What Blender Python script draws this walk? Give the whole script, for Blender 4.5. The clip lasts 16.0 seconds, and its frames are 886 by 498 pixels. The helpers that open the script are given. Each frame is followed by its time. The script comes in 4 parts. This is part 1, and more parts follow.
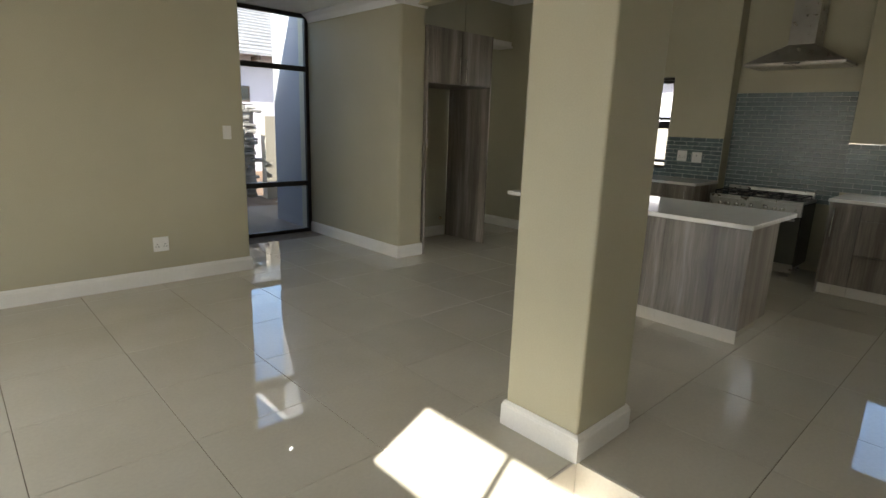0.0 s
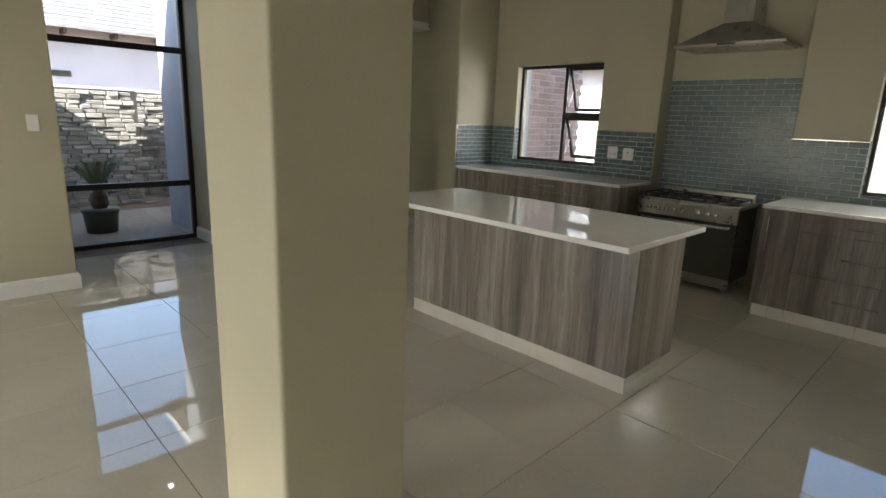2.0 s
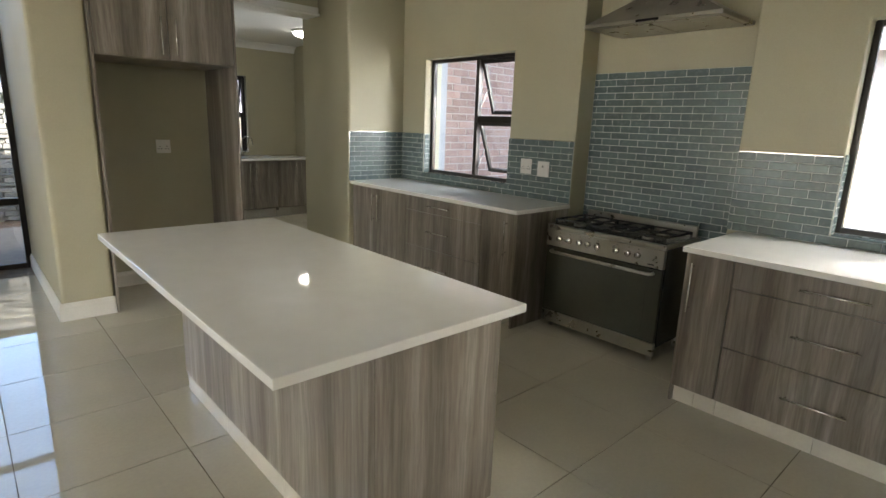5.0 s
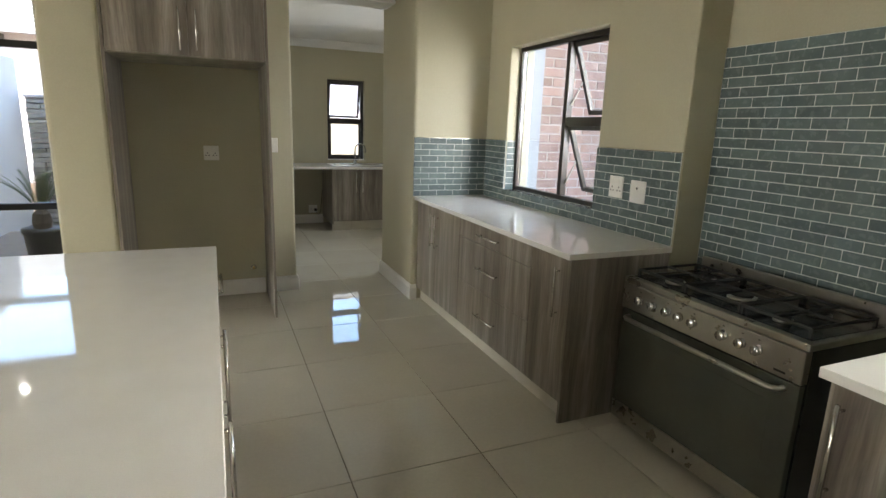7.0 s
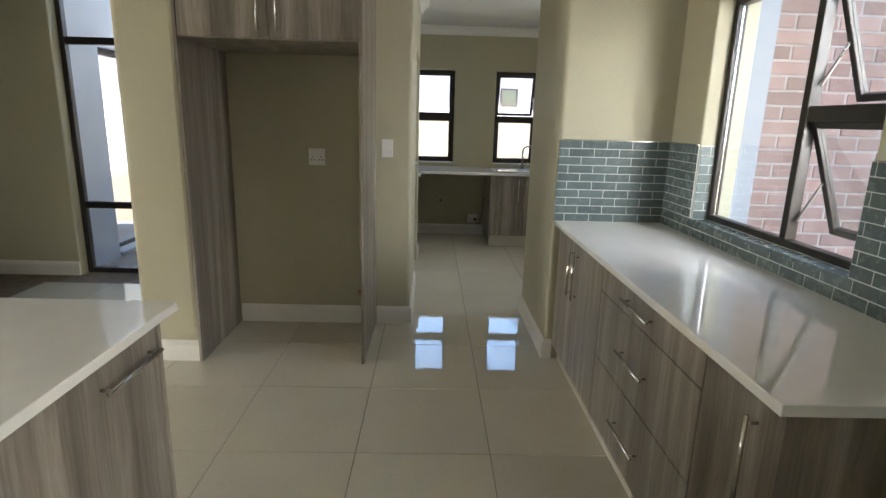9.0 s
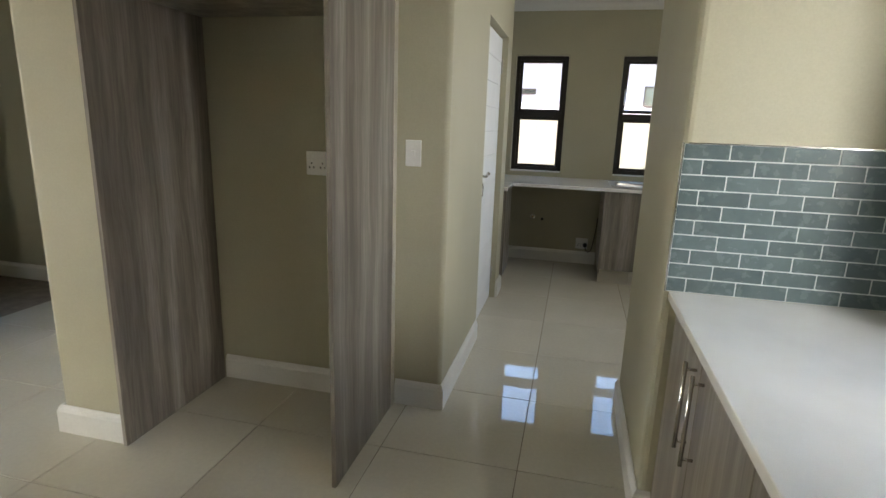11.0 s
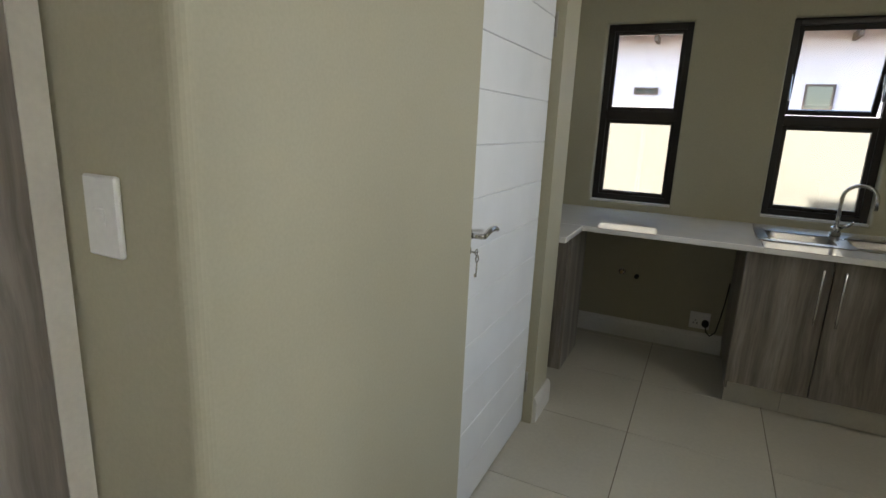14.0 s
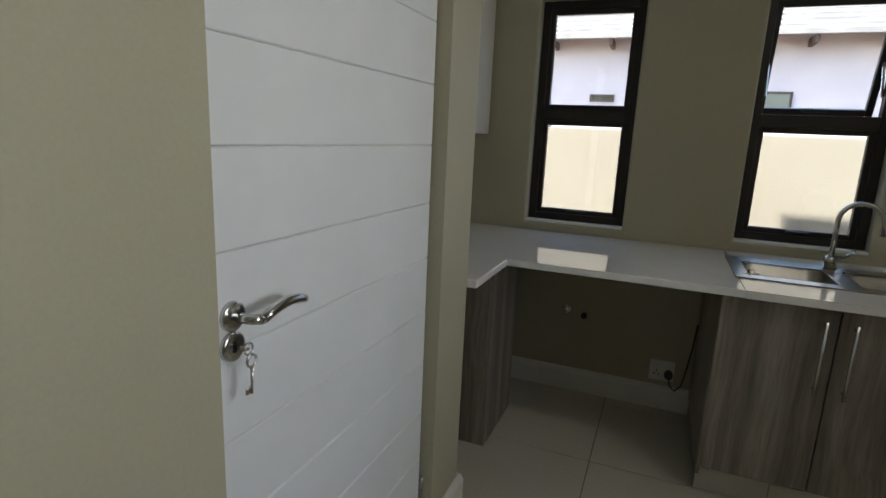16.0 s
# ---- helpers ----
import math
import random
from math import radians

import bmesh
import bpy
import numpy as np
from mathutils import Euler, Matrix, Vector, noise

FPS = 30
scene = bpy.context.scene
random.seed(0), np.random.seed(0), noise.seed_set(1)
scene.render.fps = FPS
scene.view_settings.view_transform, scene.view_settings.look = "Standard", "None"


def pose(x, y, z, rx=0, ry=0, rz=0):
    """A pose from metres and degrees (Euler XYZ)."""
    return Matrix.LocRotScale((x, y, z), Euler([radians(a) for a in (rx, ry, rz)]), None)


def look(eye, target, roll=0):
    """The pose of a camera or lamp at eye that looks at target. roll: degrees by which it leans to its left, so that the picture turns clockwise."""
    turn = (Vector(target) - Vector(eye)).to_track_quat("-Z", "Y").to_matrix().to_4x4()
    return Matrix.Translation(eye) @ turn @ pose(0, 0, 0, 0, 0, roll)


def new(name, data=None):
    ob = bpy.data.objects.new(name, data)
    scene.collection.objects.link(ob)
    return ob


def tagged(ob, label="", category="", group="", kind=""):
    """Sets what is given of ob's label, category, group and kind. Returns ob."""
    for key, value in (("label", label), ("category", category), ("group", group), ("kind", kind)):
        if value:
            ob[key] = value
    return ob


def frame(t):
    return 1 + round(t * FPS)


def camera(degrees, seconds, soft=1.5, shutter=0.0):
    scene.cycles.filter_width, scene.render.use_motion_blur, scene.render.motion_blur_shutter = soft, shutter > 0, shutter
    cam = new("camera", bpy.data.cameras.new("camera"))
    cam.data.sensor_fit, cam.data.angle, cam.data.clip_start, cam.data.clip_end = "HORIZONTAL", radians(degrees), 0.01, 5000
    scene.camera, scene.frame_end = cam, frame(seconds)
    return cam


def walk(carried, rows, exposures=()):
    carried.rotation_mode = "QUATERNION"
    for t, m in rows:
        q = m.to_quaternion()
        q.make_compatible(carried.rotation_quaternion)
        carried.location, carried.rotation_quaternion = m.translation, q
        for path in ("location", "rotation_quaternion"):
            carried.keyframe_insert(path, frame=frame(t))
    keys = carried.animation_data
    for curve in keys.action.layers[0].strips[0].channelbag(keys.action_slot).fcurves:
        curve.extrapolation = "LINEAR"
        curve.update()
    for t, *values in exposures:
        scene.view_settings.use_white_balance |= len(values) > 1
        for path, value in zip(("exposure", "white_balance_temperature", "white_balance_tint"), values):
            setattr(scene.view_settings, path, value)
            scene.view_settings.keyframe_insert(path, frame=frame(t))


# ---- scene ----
cam = camera(78.85, 16.0)
PATH = [
    (0, (0.322, 0.255, 1.446), (1.657, 1.674, 0.995), 1.9),
    (0.5, (0.654, 0.208, 1.435), (1.994, 1.623, 0.985), 1.9),
    (1, (0.991, 0.192, 1.406), (2.335, 1.604, 0.96), 2.0),
    (1.5, (1.295, 0.208, 1.418), (2.649, 1.608, 0.962), 2.1),
    (2, (1.642, 0.201, 1.442), (3.001, 1.592, 0.975), 2.1),
    (2.5, (1.926, 0.222, 1.418), (3.29, 1.608, 0.951), 2.1),
    (3, (2.211, 0.248, 1.423), (3.581, 1.63, 0.959), 2.2),
    (3.5, (2.501, 0.242, 1.437), (3.872, 1.623, 0.976), 2.1),
    (4, (2.72, 0.22, 1.483), (4.09, 1.602, 1.02), 2.0),
    (6.3, (4.495, 0.362, 1.479), (5.528, 2.019, 1.047), 2.1),
    (6.5, (4.603, 0.43, 1.476), (5.565, 2.128, 1.042), 2.0),
    (7, (4.848, 0.633, 1.473), (5.615, 2.427, 1.033), 1.9),
    (7.5, (5.062, 0.839, 1.469), (5.687, 2.685, 1.023), 1.8),
    (8, (5.286, 1.091, 1.474), (5.694, 2.996, 1.021), 1.7),
    (8.5, (5.448, 1.358, 1.472), (5.665, 3.293, 1.017), 1.6),
    (9, (5.626, 1.667, 1.472), (5.676, 3.612, 1.011), 1.6),
    (9.2, (5.689, 1.789, 1.469), (5.67, 3.735, 1.006), 1.5),
    (11.3, (6.09, 3.251, 1.426), (5.585, 5.13, 0.962), 2.1),
    (11.5, (6.112, 3.399, 1.434), (5.567, 5.266, 0.966), 2.2),
    (12, (6.122, 3.752, 1.431), (5.466, 5.583, 0.962), 2.2),
    (12.5, (6.119, 4.072, 1.446), (5.387, 5.872, 0.973), 2.3),
    (13, (6.121, 4.423, 1.436), (5.338, 6.202, 0.966), 2.3),
    (13.5, (6.109, 4.698, 1.439), (5.287, 6.46, 0.97), 2.4),
    (14, (6.096, 4.974, 1.435), (5.257, 6.73, 0.975), 2.5),
    (14.5, (6.09, 5.239, 1.428), (5.247, 6.994, 0.973), 2.5),
    (15, (6.065, 5.481, 1.423), (5.23, 7.242, 0.976), 2.6),
    (15.5, (6.068, 5.662, 1.413), (5.265, 7.441, 0.98), 2.5),
    (16, (6.084, 5.855, 1.402), (5.354, 7.67, 0.983), 2.6),
]
walk(cam, [(t, look(eye, target, roll)) for t, eye, target, roll in PATH],
     exposures=[(0, 2.32), (2.5, 2.8), (4, 3.12), (6.5, 3.68), (9, 3.5), (12, 3.5), (14, 3.1), (16, 2.75)])
DOWNLIGHTS = [(3.2, 6.05, 2.70), (6.2, 4.45, 3.15)]

# ---- world, sun, exposure ----
world = bpy.data.worlds.new("world")
scene.world = world
world.use_nodes = True
wn = world.node_tree
sky = wn.nodes.new("ShaderNodeTexSky")
sky.sky_type, sky.sun_disc = "NISHITA", False
sky.sun_elevation, sky.sun_rotation = radians(38), radians(248)
wn.links.new(sky.outputs[0], wn.nodes["Background"].inputs[0])
wn.nodes["Background"].inputs[1].default_value = 0.15
SUN_TO = Vector((1.0, 0.4, -0.85))
sun = new("sun", bpy.data.lights.new("sun", "SUN"))
sun.data.energy, sun.data.angle, sun.data.color = 4.5, radians(0.5), (1.0, 0.95, 0.87)
sun.matrix_world = look(-10 * SUN_TO, (0, 0, 0))


def fill_lamp(name, eye, target, w, h, power):
    lamp = new(name, bpy.data.lights.new(name, "AREA"))
    lamp.data.shape, lamp.data.size, lamp.data.size_y = "RECTANGLE", w, h
    lamp.data.energy, lamp.data.color = power, (0.99, 0.98, 0.93)
    lamp.matrix_world = look(eye, target)
    return lamp


# fill lamps added at and outside the openings, in place of sky light
fill_lamp("fill_west", (-0.87, 3.0, 1.05), (3.0, 3.0, 1.0), 2.6, 2.1, 5.2)
fill_lamp("fill_lounge", (-0.87, -1.75, 1.0), (3.0, -1.75, 1.0), 2.0, 2.1, 2.0)
side = fill_lamp("fill_scullery", (7.77, 6.55, 1.62), (5.0, 6.45, 1.6), 0.85, 0.9, 0.95)
side.data.color, side.data.spread = (0.92, 0.96, 1.0), radians(115)
# two more added lamps, out of view outside the kitchen windows
for name, y, target, power, tint in (("fill_window", 2.85, (5.3, 5.0, 1.25), 2.15, (0.98, 0.97, 0.94)), ("fill_drawers", -0.75, (4.5, 0.3, 0.6), 16.0, (1.0, 0.94, 0.82))):
    light = fill_lamp(name, (7.85, y, 1.85), target, 0.8, 1.0, power)
    light.data.spread, light.data.color = radians(90), tint



# ---- materials ----
def nodes_of(name, rough=0.5, metal=0.0, spec=0.5):
    m = bpy.data.materials.new(name)
    m.use_nodes = True
    nt = m.node_tree
    b = nt.nodes["Principled BSDF"]
    b.inputs["Roughness"].default_value = rough
    b.inputs["Metallic"].default_value = metal
    b.inputs["Specular IOR Level"].default_value = spec
    return m, nt, b


def position(nt, scale=(1, 1, 1)):
    g = nt.nodes.new("ShaderNodeNewGeometry")
    mp = nt.nodes.new("ShaderNodeMapping")
    mp.inputs["Scale"].default_value = scale
    nt.links.new(g.outputs["Position"], mp.inputs["Vector"])
    return mp.outputs[0]


def noise_of(nt, vec, scale, detail=4, rough=0.55):
    n = nt.nodes.new("ShaderNodeTexNoise")
    n.inputs["Scale"].default_value, n.inputs["Detail"].default_value = scale, detail
    n.inputs["Roughness"].default_value = rough
    nt.links.new(vec, n.inputs["Vector"])
    return n.outputs["Fac"]


def ramp_of(nt, fac, stops):
    r = nt.nodes.new("ShaderNodeValToRGB")
    while len(r.color_ramp.elements) < len(stops):
        r.color_ramp.elements.new(0.5)
    for e, (p, c) in zip(r.color_ramp.elements, stops):
        e.position, e.color = p, (*c, 1)
    nt.links.new(fac, r.inputs["Fac"])
    return r.outputs["Color"]


def mix_of(nt, a, b, fac, mode="MIX"):
    n = nt.nodes.new("ShaderNodeMix")
    n.data_type, n.blend_type = "RGBA", mode
    for value, socket in ((fac, n.inputs[0]), (a, n.inputs[6]), (b, n.inputs[7])):
        if isinstance(value, bpy.types.NodeSocket):
            nt.links.new(value, socket)
        elif isinstance(value, float):
            socket.default_value = value
        else:
            socket.default_value = (*value, 1)
    return n.outputs[2]


def bump_of(nt, b, height, strength, distance):
    n = nt.nodes.new("ShaderNodeBump")
    n.inputs["Strength"].default_value, n.inputs["Distance"].default_value = strength, distance
    nt.links.new(height, n.inputs["Height"])
    nt.links.new(n.outputs[0], b.inputs["Normal"])


def mottled(name, dark, light, rough, scale=3.0, grain=60.0, bump=0.15, depth=0.002, metal=0.0, spec=0.5, vary=0.0):
    """A surface with broad mottling, fine grain and a little relief."""
    m, nt, b = nodes_of(name, rough, metal, spec)
    p = position(nt)
    c = ramp_of(nt, noise_of(nt, p, scale, 5), [(0.3, dark), (0.7, light)])
    fine = noise_of(nt, p, grain, 3)
    c = mix_of(nt, c, ramp_of(nt, fine, [(0.3, (0.9, 0.9, 0.9)), (0.7, (1, 1, 1))]), 0.6, "MULTIPLY")
    if vary:
        info = nt.nodes.new("ShaderNodeObjectInfo")
        c = mix_of(nt, c, ramp_of(nt, info.outputs["Random"], [(0, (1 - vary,) * 3), (1, (1, 1, 1))]), 1.0, "MULTIPLY")
    nt.links.new(c, b.inputs["Base Color"])
    rr = nt.nodes.new("ShaderNodeMapRange")
    rr.inputs["To Min"].default_value, rr.inputs["To Max"].default_value = rough * 0.85, min(1, rough * 1.2)
    nt.links.new(noise_of(nt, p, scale * 2.3, 3), rr.inputs["Value"])
    nt.links.new(rr.outputs[0], b.inputs["Roughness"])
    if bump:
        bump_of(nt, b, fine, bump, depth)
    return m


PAINT = mottled("wall_paint", (0.425, 0.395, 0.282), (0.46, 0.43, 0.31), 0.55, 1.2, 140, 0.05, 0.001, spec=0.4)
CEIL = mottled("ceiling_paint", (0.76, 0.75, 0.72), (0.8, 0.79, 0.76), 0.7, 1.0, 120, 0.1, 0.001)
TRIM = mottled("trim_paint", (0.72, 0.7, 0.65), (0.78, 0.765, 0.72), 0.35, 4, 90, 0.05, 0.001)
KICK = mottled("kick_tile", (0.60, 0.56, 0.48), (0.66, 0.62, 0.54), 0.15, 5, 90, 0.0)
DOOR = mottled("door_enamel", (0.74, 0.75, 0.75), (0.76, 0.77, 0.77), 0.5, 1.0, 4, 0.0, spec=0.25)
PORCELAIN = mottled("polished_porcelain", (0.58, 0.545, 0.45), (0.63, 0.595, 0.5), 0.03, 2.2, 55, 0.0, spec=0.62, vary=0.06)
GROUT = mottled("grout", (0.16, 0.13, 0.1), (0.24, 0.2, 0.16), 0.9, 12, 200, 0.3)
QUARTZ = mottled("quartz", (0.78, 0.765, 0.73), (0.82, 0.805, 0.775), 0.045, 9, 350, 0.0, spec=0.55)
GLAZE = mottled("glazed_tile", (0.125, 0.166, 0.167), (0.155, 0.198, 0.2), 0.26, 14, 60, 0.12, 0.0015, spec=0.35, vary=0.25)
JOINT = mottled("tile_joint", (0.52, 0.55, 0.53), (0.6, 0.63, 0.61), 0.8, 20, 200, 0.2)
ALU = mottled("bronze_aluminium", (0.022, 0.018, 0.016), (0.03, 0.025, 0.022), 0.4, 8, 120, 0.05, 0.0006, spec=0.4)
STEEL = mottled("brushed_steel", (0.37, 0.35, 0.31), (0.45, 0.425, 0.385), 0.28, 6, 150, 0.03, 0.0005, metal=1.0)
CHROME = mottled("satin_chrome", (0.6, 0.59, 0.57), (0.68, 0.67, 0.65), 0.16, 6, 80, 0.0, metal=1.0)
ENAMEL = mottled("black_enamel", (0.012, 0.012, 0.013), (0.02, 0.019, 0.018), 0.2, 7, 90, 0.02, 0.0005)
IRON = mottled("cast_iron", (0.018, 0.017, 0.016), (0.03, 0.028, 0.026), 0.55, 9, 120, 0.2, 0.001)
OVEN_GLASS = mottled("oven_glass", (0.05, 0.052, 0.04), (0.062, 0.064, 0.05), 0.05, 3, 50, 0.0, spec=0.7)
PLASTIC = mottled("white_plastic", (0.76, 0.75, 0.72), (0.8, 0.79, 0.76), 0.3, 8, 60, 0.0)
RUBBER = mottled("black_plastic", (0.012, 0.012, 0.012), (0.02, 0.02, 0.02), 0.45, 8, 90, 0.1, 0.001)
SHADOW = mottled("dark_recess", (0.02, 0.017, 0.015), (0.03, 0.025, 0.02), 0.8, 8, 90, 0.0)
BRASS = mottled("brass", (0.35, 0.25, 0.1), (0.45, 0.33, 0.15), 0.35, 9, 90, 0.1, metal=1.0)
BRICK = mottled("brick", (0.33, 0.2, 0.165), (0.42, 0.29, 0.25), 0.85, 9, 70, 0.5, 0.004, vary=0.35)
MORTAR = mottled("mortar", (0.36, 0.3, 0.27), (0.44, 0.38, 0.34), 0.95, 8, 120, 0.4, 0.003)
STONE = mottled("ledge_stone", (0.22, 0.21, 0.2), (0.42, 0.4, 0.36), 0.9, 5, 50, 0.6, 0.006, vary=0.5)
SOIL = mottled("garden_soil", (0.10, 0.058, 0.03), (0.17, 0.105, 0.06), 0.95, 4, 60, 0.8, 0.02)
WHITEWASH = mottled("outside_plaster", (0.43, 0.4, 0.41), (0.5, 0.47, 0.48), 0.9, 1.2, 80, 0.2, 0.003)
CREAMWASH = mottled("boundary_plaster", (0.25, 0.225, 0.18), (0.29, 0.265, 0.215), 0.9, 1.0, 80, 0.25, 0.003)
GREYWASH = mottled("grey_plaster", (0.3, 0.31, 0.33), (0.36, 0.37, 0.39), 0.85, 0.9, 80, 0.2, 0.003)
ROOF = mottled("roof_tile", (0.15, 0.148, 0.145), (0.22, 0.215, 0.21), 0.8, 3, 50, 0.3, 0.004)
TIMBER = mottled("dark_timber", (0.05, 0.035, 0.025), (0.08, 0.055, 0.04), 0.7, 6, 80, 0.2, 0.002)
LEAF = mottled("cycad_leaf", (0.035, 0.07, 0.018), (0.07, 0.12, 0.035), 0.45, 12, 90, 0.1, 0.001)
BARK = mottled("cycad_bark", (0.06, 0.04, 0.025), (0.12, 0.085, 0.055), 0.9, 18, 60, 0.8, 0.01)


def laminate(name, tones, rough=0.33):
    """Grey-brown wood-look board with upright streaks."""
    m, nt, b = nodes_of(name, rough, 0, 0.4)
    p = position(nt, (1, 1, 0.045))
    warp = noise_of(nt, position(nt, (1, 1, 0.5)), 3.0, 3)
    add = nt.nodes.new("ShaderNodeVectorMath")
    add.operation = "MULTIPLY_ADD"
    comb = nt.nodes.new("ShaderNodeCombineXYZ")
    for i in range(3):
        nt.links.new(warp, comb.inputs[i])
    nt.links.new(comb.outputs[0], add.inputs[0])
    add.inputs[1].default_value = (0.06, 0.06, 0.0)
    nt.links.new(p, add.inputs[2])
    broad = noise_of(nt, add.outputs[0], 11, 4, 0.55)
    fine = noise_of(nt, add.outputs[0], 75, 4, 0.7)
    c = ramp_of(nt, broad, [(0.3, tones[0]), (0.5, tones[1]), (0.68, tones[2])])
    c = mix_of(nt, c, ramp_of(nt, fine, [(0.32, (0.62, 0.6, 0.58)), (0.62, (1.1, 1.1, 1.1))]), 0.75, "MULTIPLY")
    nt.links.new(c, b.inputs["Base Color"])
    bump_of(nt, b, fine, 0.12, 0.001)
    return m


WOOD = laminate("wood_laminate", ((0.138, 0.115, 0.094), (0.232, 0.203, 0.17), (0.37, 0.332, 0.287)))
GLASS, _nt, _b = nodes_of("window_glass", 0.0, 0, 0.5)
_b.inputs["Transmission Weight"].default_value, _b.inputs["IOR"].default_value = 1.0, 1.45
_b.inputs["Base Color"].default_value = (0.96, 0.98, 0.98, 1)
LAMP, _nt, _b = nodes_of("lamp_diffuser", 0.4)
_b.inputs["Base Color"].default_value = (0.8, 0.8, 0.78, 1)
_b.inputs["Emission Color"].default_value, _b.inputs["Emission Strength"].default_value = (1.0, 0.95, 0.85, 1), 2.5
SPOT, _nt, _b = nodes_of("downlight_lens", 0.4)
_b.inputs["Emission Color"].default_value, _b.inputs["Emission Strength"].default_value = (1.0, 0.97, 0.9, 1), 25.0

# ---- building helpers ----
BASE = {}


def thing(name, at, label, category, group="", kind=""):
    ob = new(name)
    ob.empty_display_size = 0.1
    ob.location = at
    BASE[ob.name] = Vector(at)
    return tagged(ob, label, category, group, kind)


def part(name, bm, material, parent=None, label="", smooth=False):
    """Links a bmesh, made in the world's metres, as one mesh object under a thing or part."""
    at = BASE[parent.name] if parent else Vector()
    if parent:
        bmesh.ops.translate(bm, verts=bm.verts, vec=-at)
    me = bpy.data.meshes.new(name)
    bmesh.ops.recalc_face_normals(bm, faces=bm.faces)
    bm.to_mesh(me)
    bm.free()
    me.materials.append(material)
    if smooth:
        for p in me.polygons:
            p.use_smooth = True
    ob = new(name, me)
    BASE[ob.name] = at
    if parent:
        ob.parent = parent
    return tagged(ob, label) if label else ob


def solid(name, bm, material, label, category, kind="structure"):
    """A top-level piece of the setting, or a thing of one mesh."""
    return tagged(part(name, bm, material), label, category, "", kind)


def box(x0, x1, y0, y1, z0, z1, bevel=0.0, bm=None, segments=1):
    own = bmesh.new()
    m = Matrix.LocRotScale(((x0 + x1) / 2, (y0 + y1) / 2, (z0 + z1) / 2), None, (abs(x1 - x0), abs(y1 - y0), abs(z1 - z0)))
    bmesh.ops.create_cube(own, size=1, matrix=m)
    if bevel:
        bmesh.ops.bevel(own, geom=list(own.edges), offset=bevel, segments=segments, affect="EDGES", profile=0.5)
    if bm is None:
        return own
    return merge(bm, own)


def merge(bm, other):
    me = bpy.data.meshes.new("scratch")
    other.to_mesh(me)
    other.free()
    bm.from_mesh(me)
    bpy.data.meshes.remove(me)
    return bm


def tube(points, radius, sides=10, bm=None, radii=None):
    """A round bar along a line of points."""
    bm = bm or bmesh.new()
    pts = [Vector(p) for p in points]
    rings = []
    side = None
    for i, p in enumerate(pts):
        d = (pts[min(i + 1, len(pts) - 1)] - pts[max(i - 1, 0)]).normalized()
        if side is None:
            side = d.orthogonal().normalized()
        side = (side - d * side.dot(d)).normalized()
        up = d.cross(side)
        r = radii[i] if radii else radius
        rings.append([bm.verts.new(p + r * (math.cos(a) * side + math.sin(a) * up)) for a in (2 * math.pi * k / sides for k in range(sides))])
    for a, b in zip(rings, rings[1:]):
        for k in range(sides):
            bm.faces.new((a[k], a[(k + 1) % sides], b[(k + 1) % sides], b[k]))
    bm.faces.new(rings[0][::-1])
    bm.faces.new(rings[-1])
    return bm


def disc(at, axis, radius, depth, sides=20, bm=None, taper=1.0):
    a = Vector(at)
    d = Vector(axis).normalized()
    return tube([a, a + d * depth * 0.8, a + d * depth], radius, sides, bm, [radius, radius, radius * 0.85 * taper])


def wall_mesh(axis, p0, p1, a0, a1, z0, z1, openings=()):
    """A wall of thickness p0..p1 along the other axis a0..a1, with real openings (a0, a1, z0, z1)."""
    bm = bmesh.new()
    aa = sorted({a0, a1, *(o[0] for o in openings), *(o[1] for o in openings)})
    zz = sorted({z0, z1, *(o[2] for o in openings), *(o[3] for o in openings)})
    aa, zz = [a for a in aa if a0 <= a <= a1], [z for z in zz if z0 <= z <= z1]

    def full(i, j):
        if not (0 <= i < len(aa) - 1 and 0 <= j < len(zz) - 1):
            return False
        ca, cz = (aa[i] + aa[i + 1]) / 2, (zz[j] + zz[j + 1]) / 2
        return not any(o[0] < ca < o[1] and o[2] < cz < o[3] for o in openings)

    cache = {}

    def v(p, a, z):
        key = (p, a, z)
        if key not in cache:
            cache[key] = bm.verts.new((p, a, z) if axis == "x" else (a, p, z))
        return cache[key]

    for i in range(len(aa) - 1):
        for j in range(len(zz) - 1):
            if not full(i, j):
                continue
            l, r, b, t = aa[i], aa[i + 1], zz[j], zz[j + 1]
            for p in (p0, p1):
                bm.faces.new((v(p, l, b), v(p, r, b), v(p, r, t), v(p, l, t)))
            for di, dj, q in ((-1, 0, ((l, b), (l, t))), (1, 0, ((r, b), (r, t))), (0, -1, ((l, b), (r, b))), (0, 1, ((l, t), (r, t)))):
                if not full(i + di, j + dj):
                    (c, d), (e, f) = q
                    bm.faces.new((v(p0, c, d), v(p0, e, f), v(p1, e, f), v(p1, c, d)))
    return bm


def wall(name, axis, p0, p1, a0, a1, z0, z1, openings=(), material=None, label="plastered wall painted warm khaki beige", round_by=0.012):
    ob = solid(name, wall_mesh(axis, p0, p1, a0, a1, z0, z1, openings), material or PAINT, label, "wall")
    if round_by:
        mod = ob.modifiers.new("bevel", "BEVEL")
        mod.width, mod.segments, mod.limit_method, mod.angle_limit = round_by, 3, "ANGLE", radians(40)
    return ob


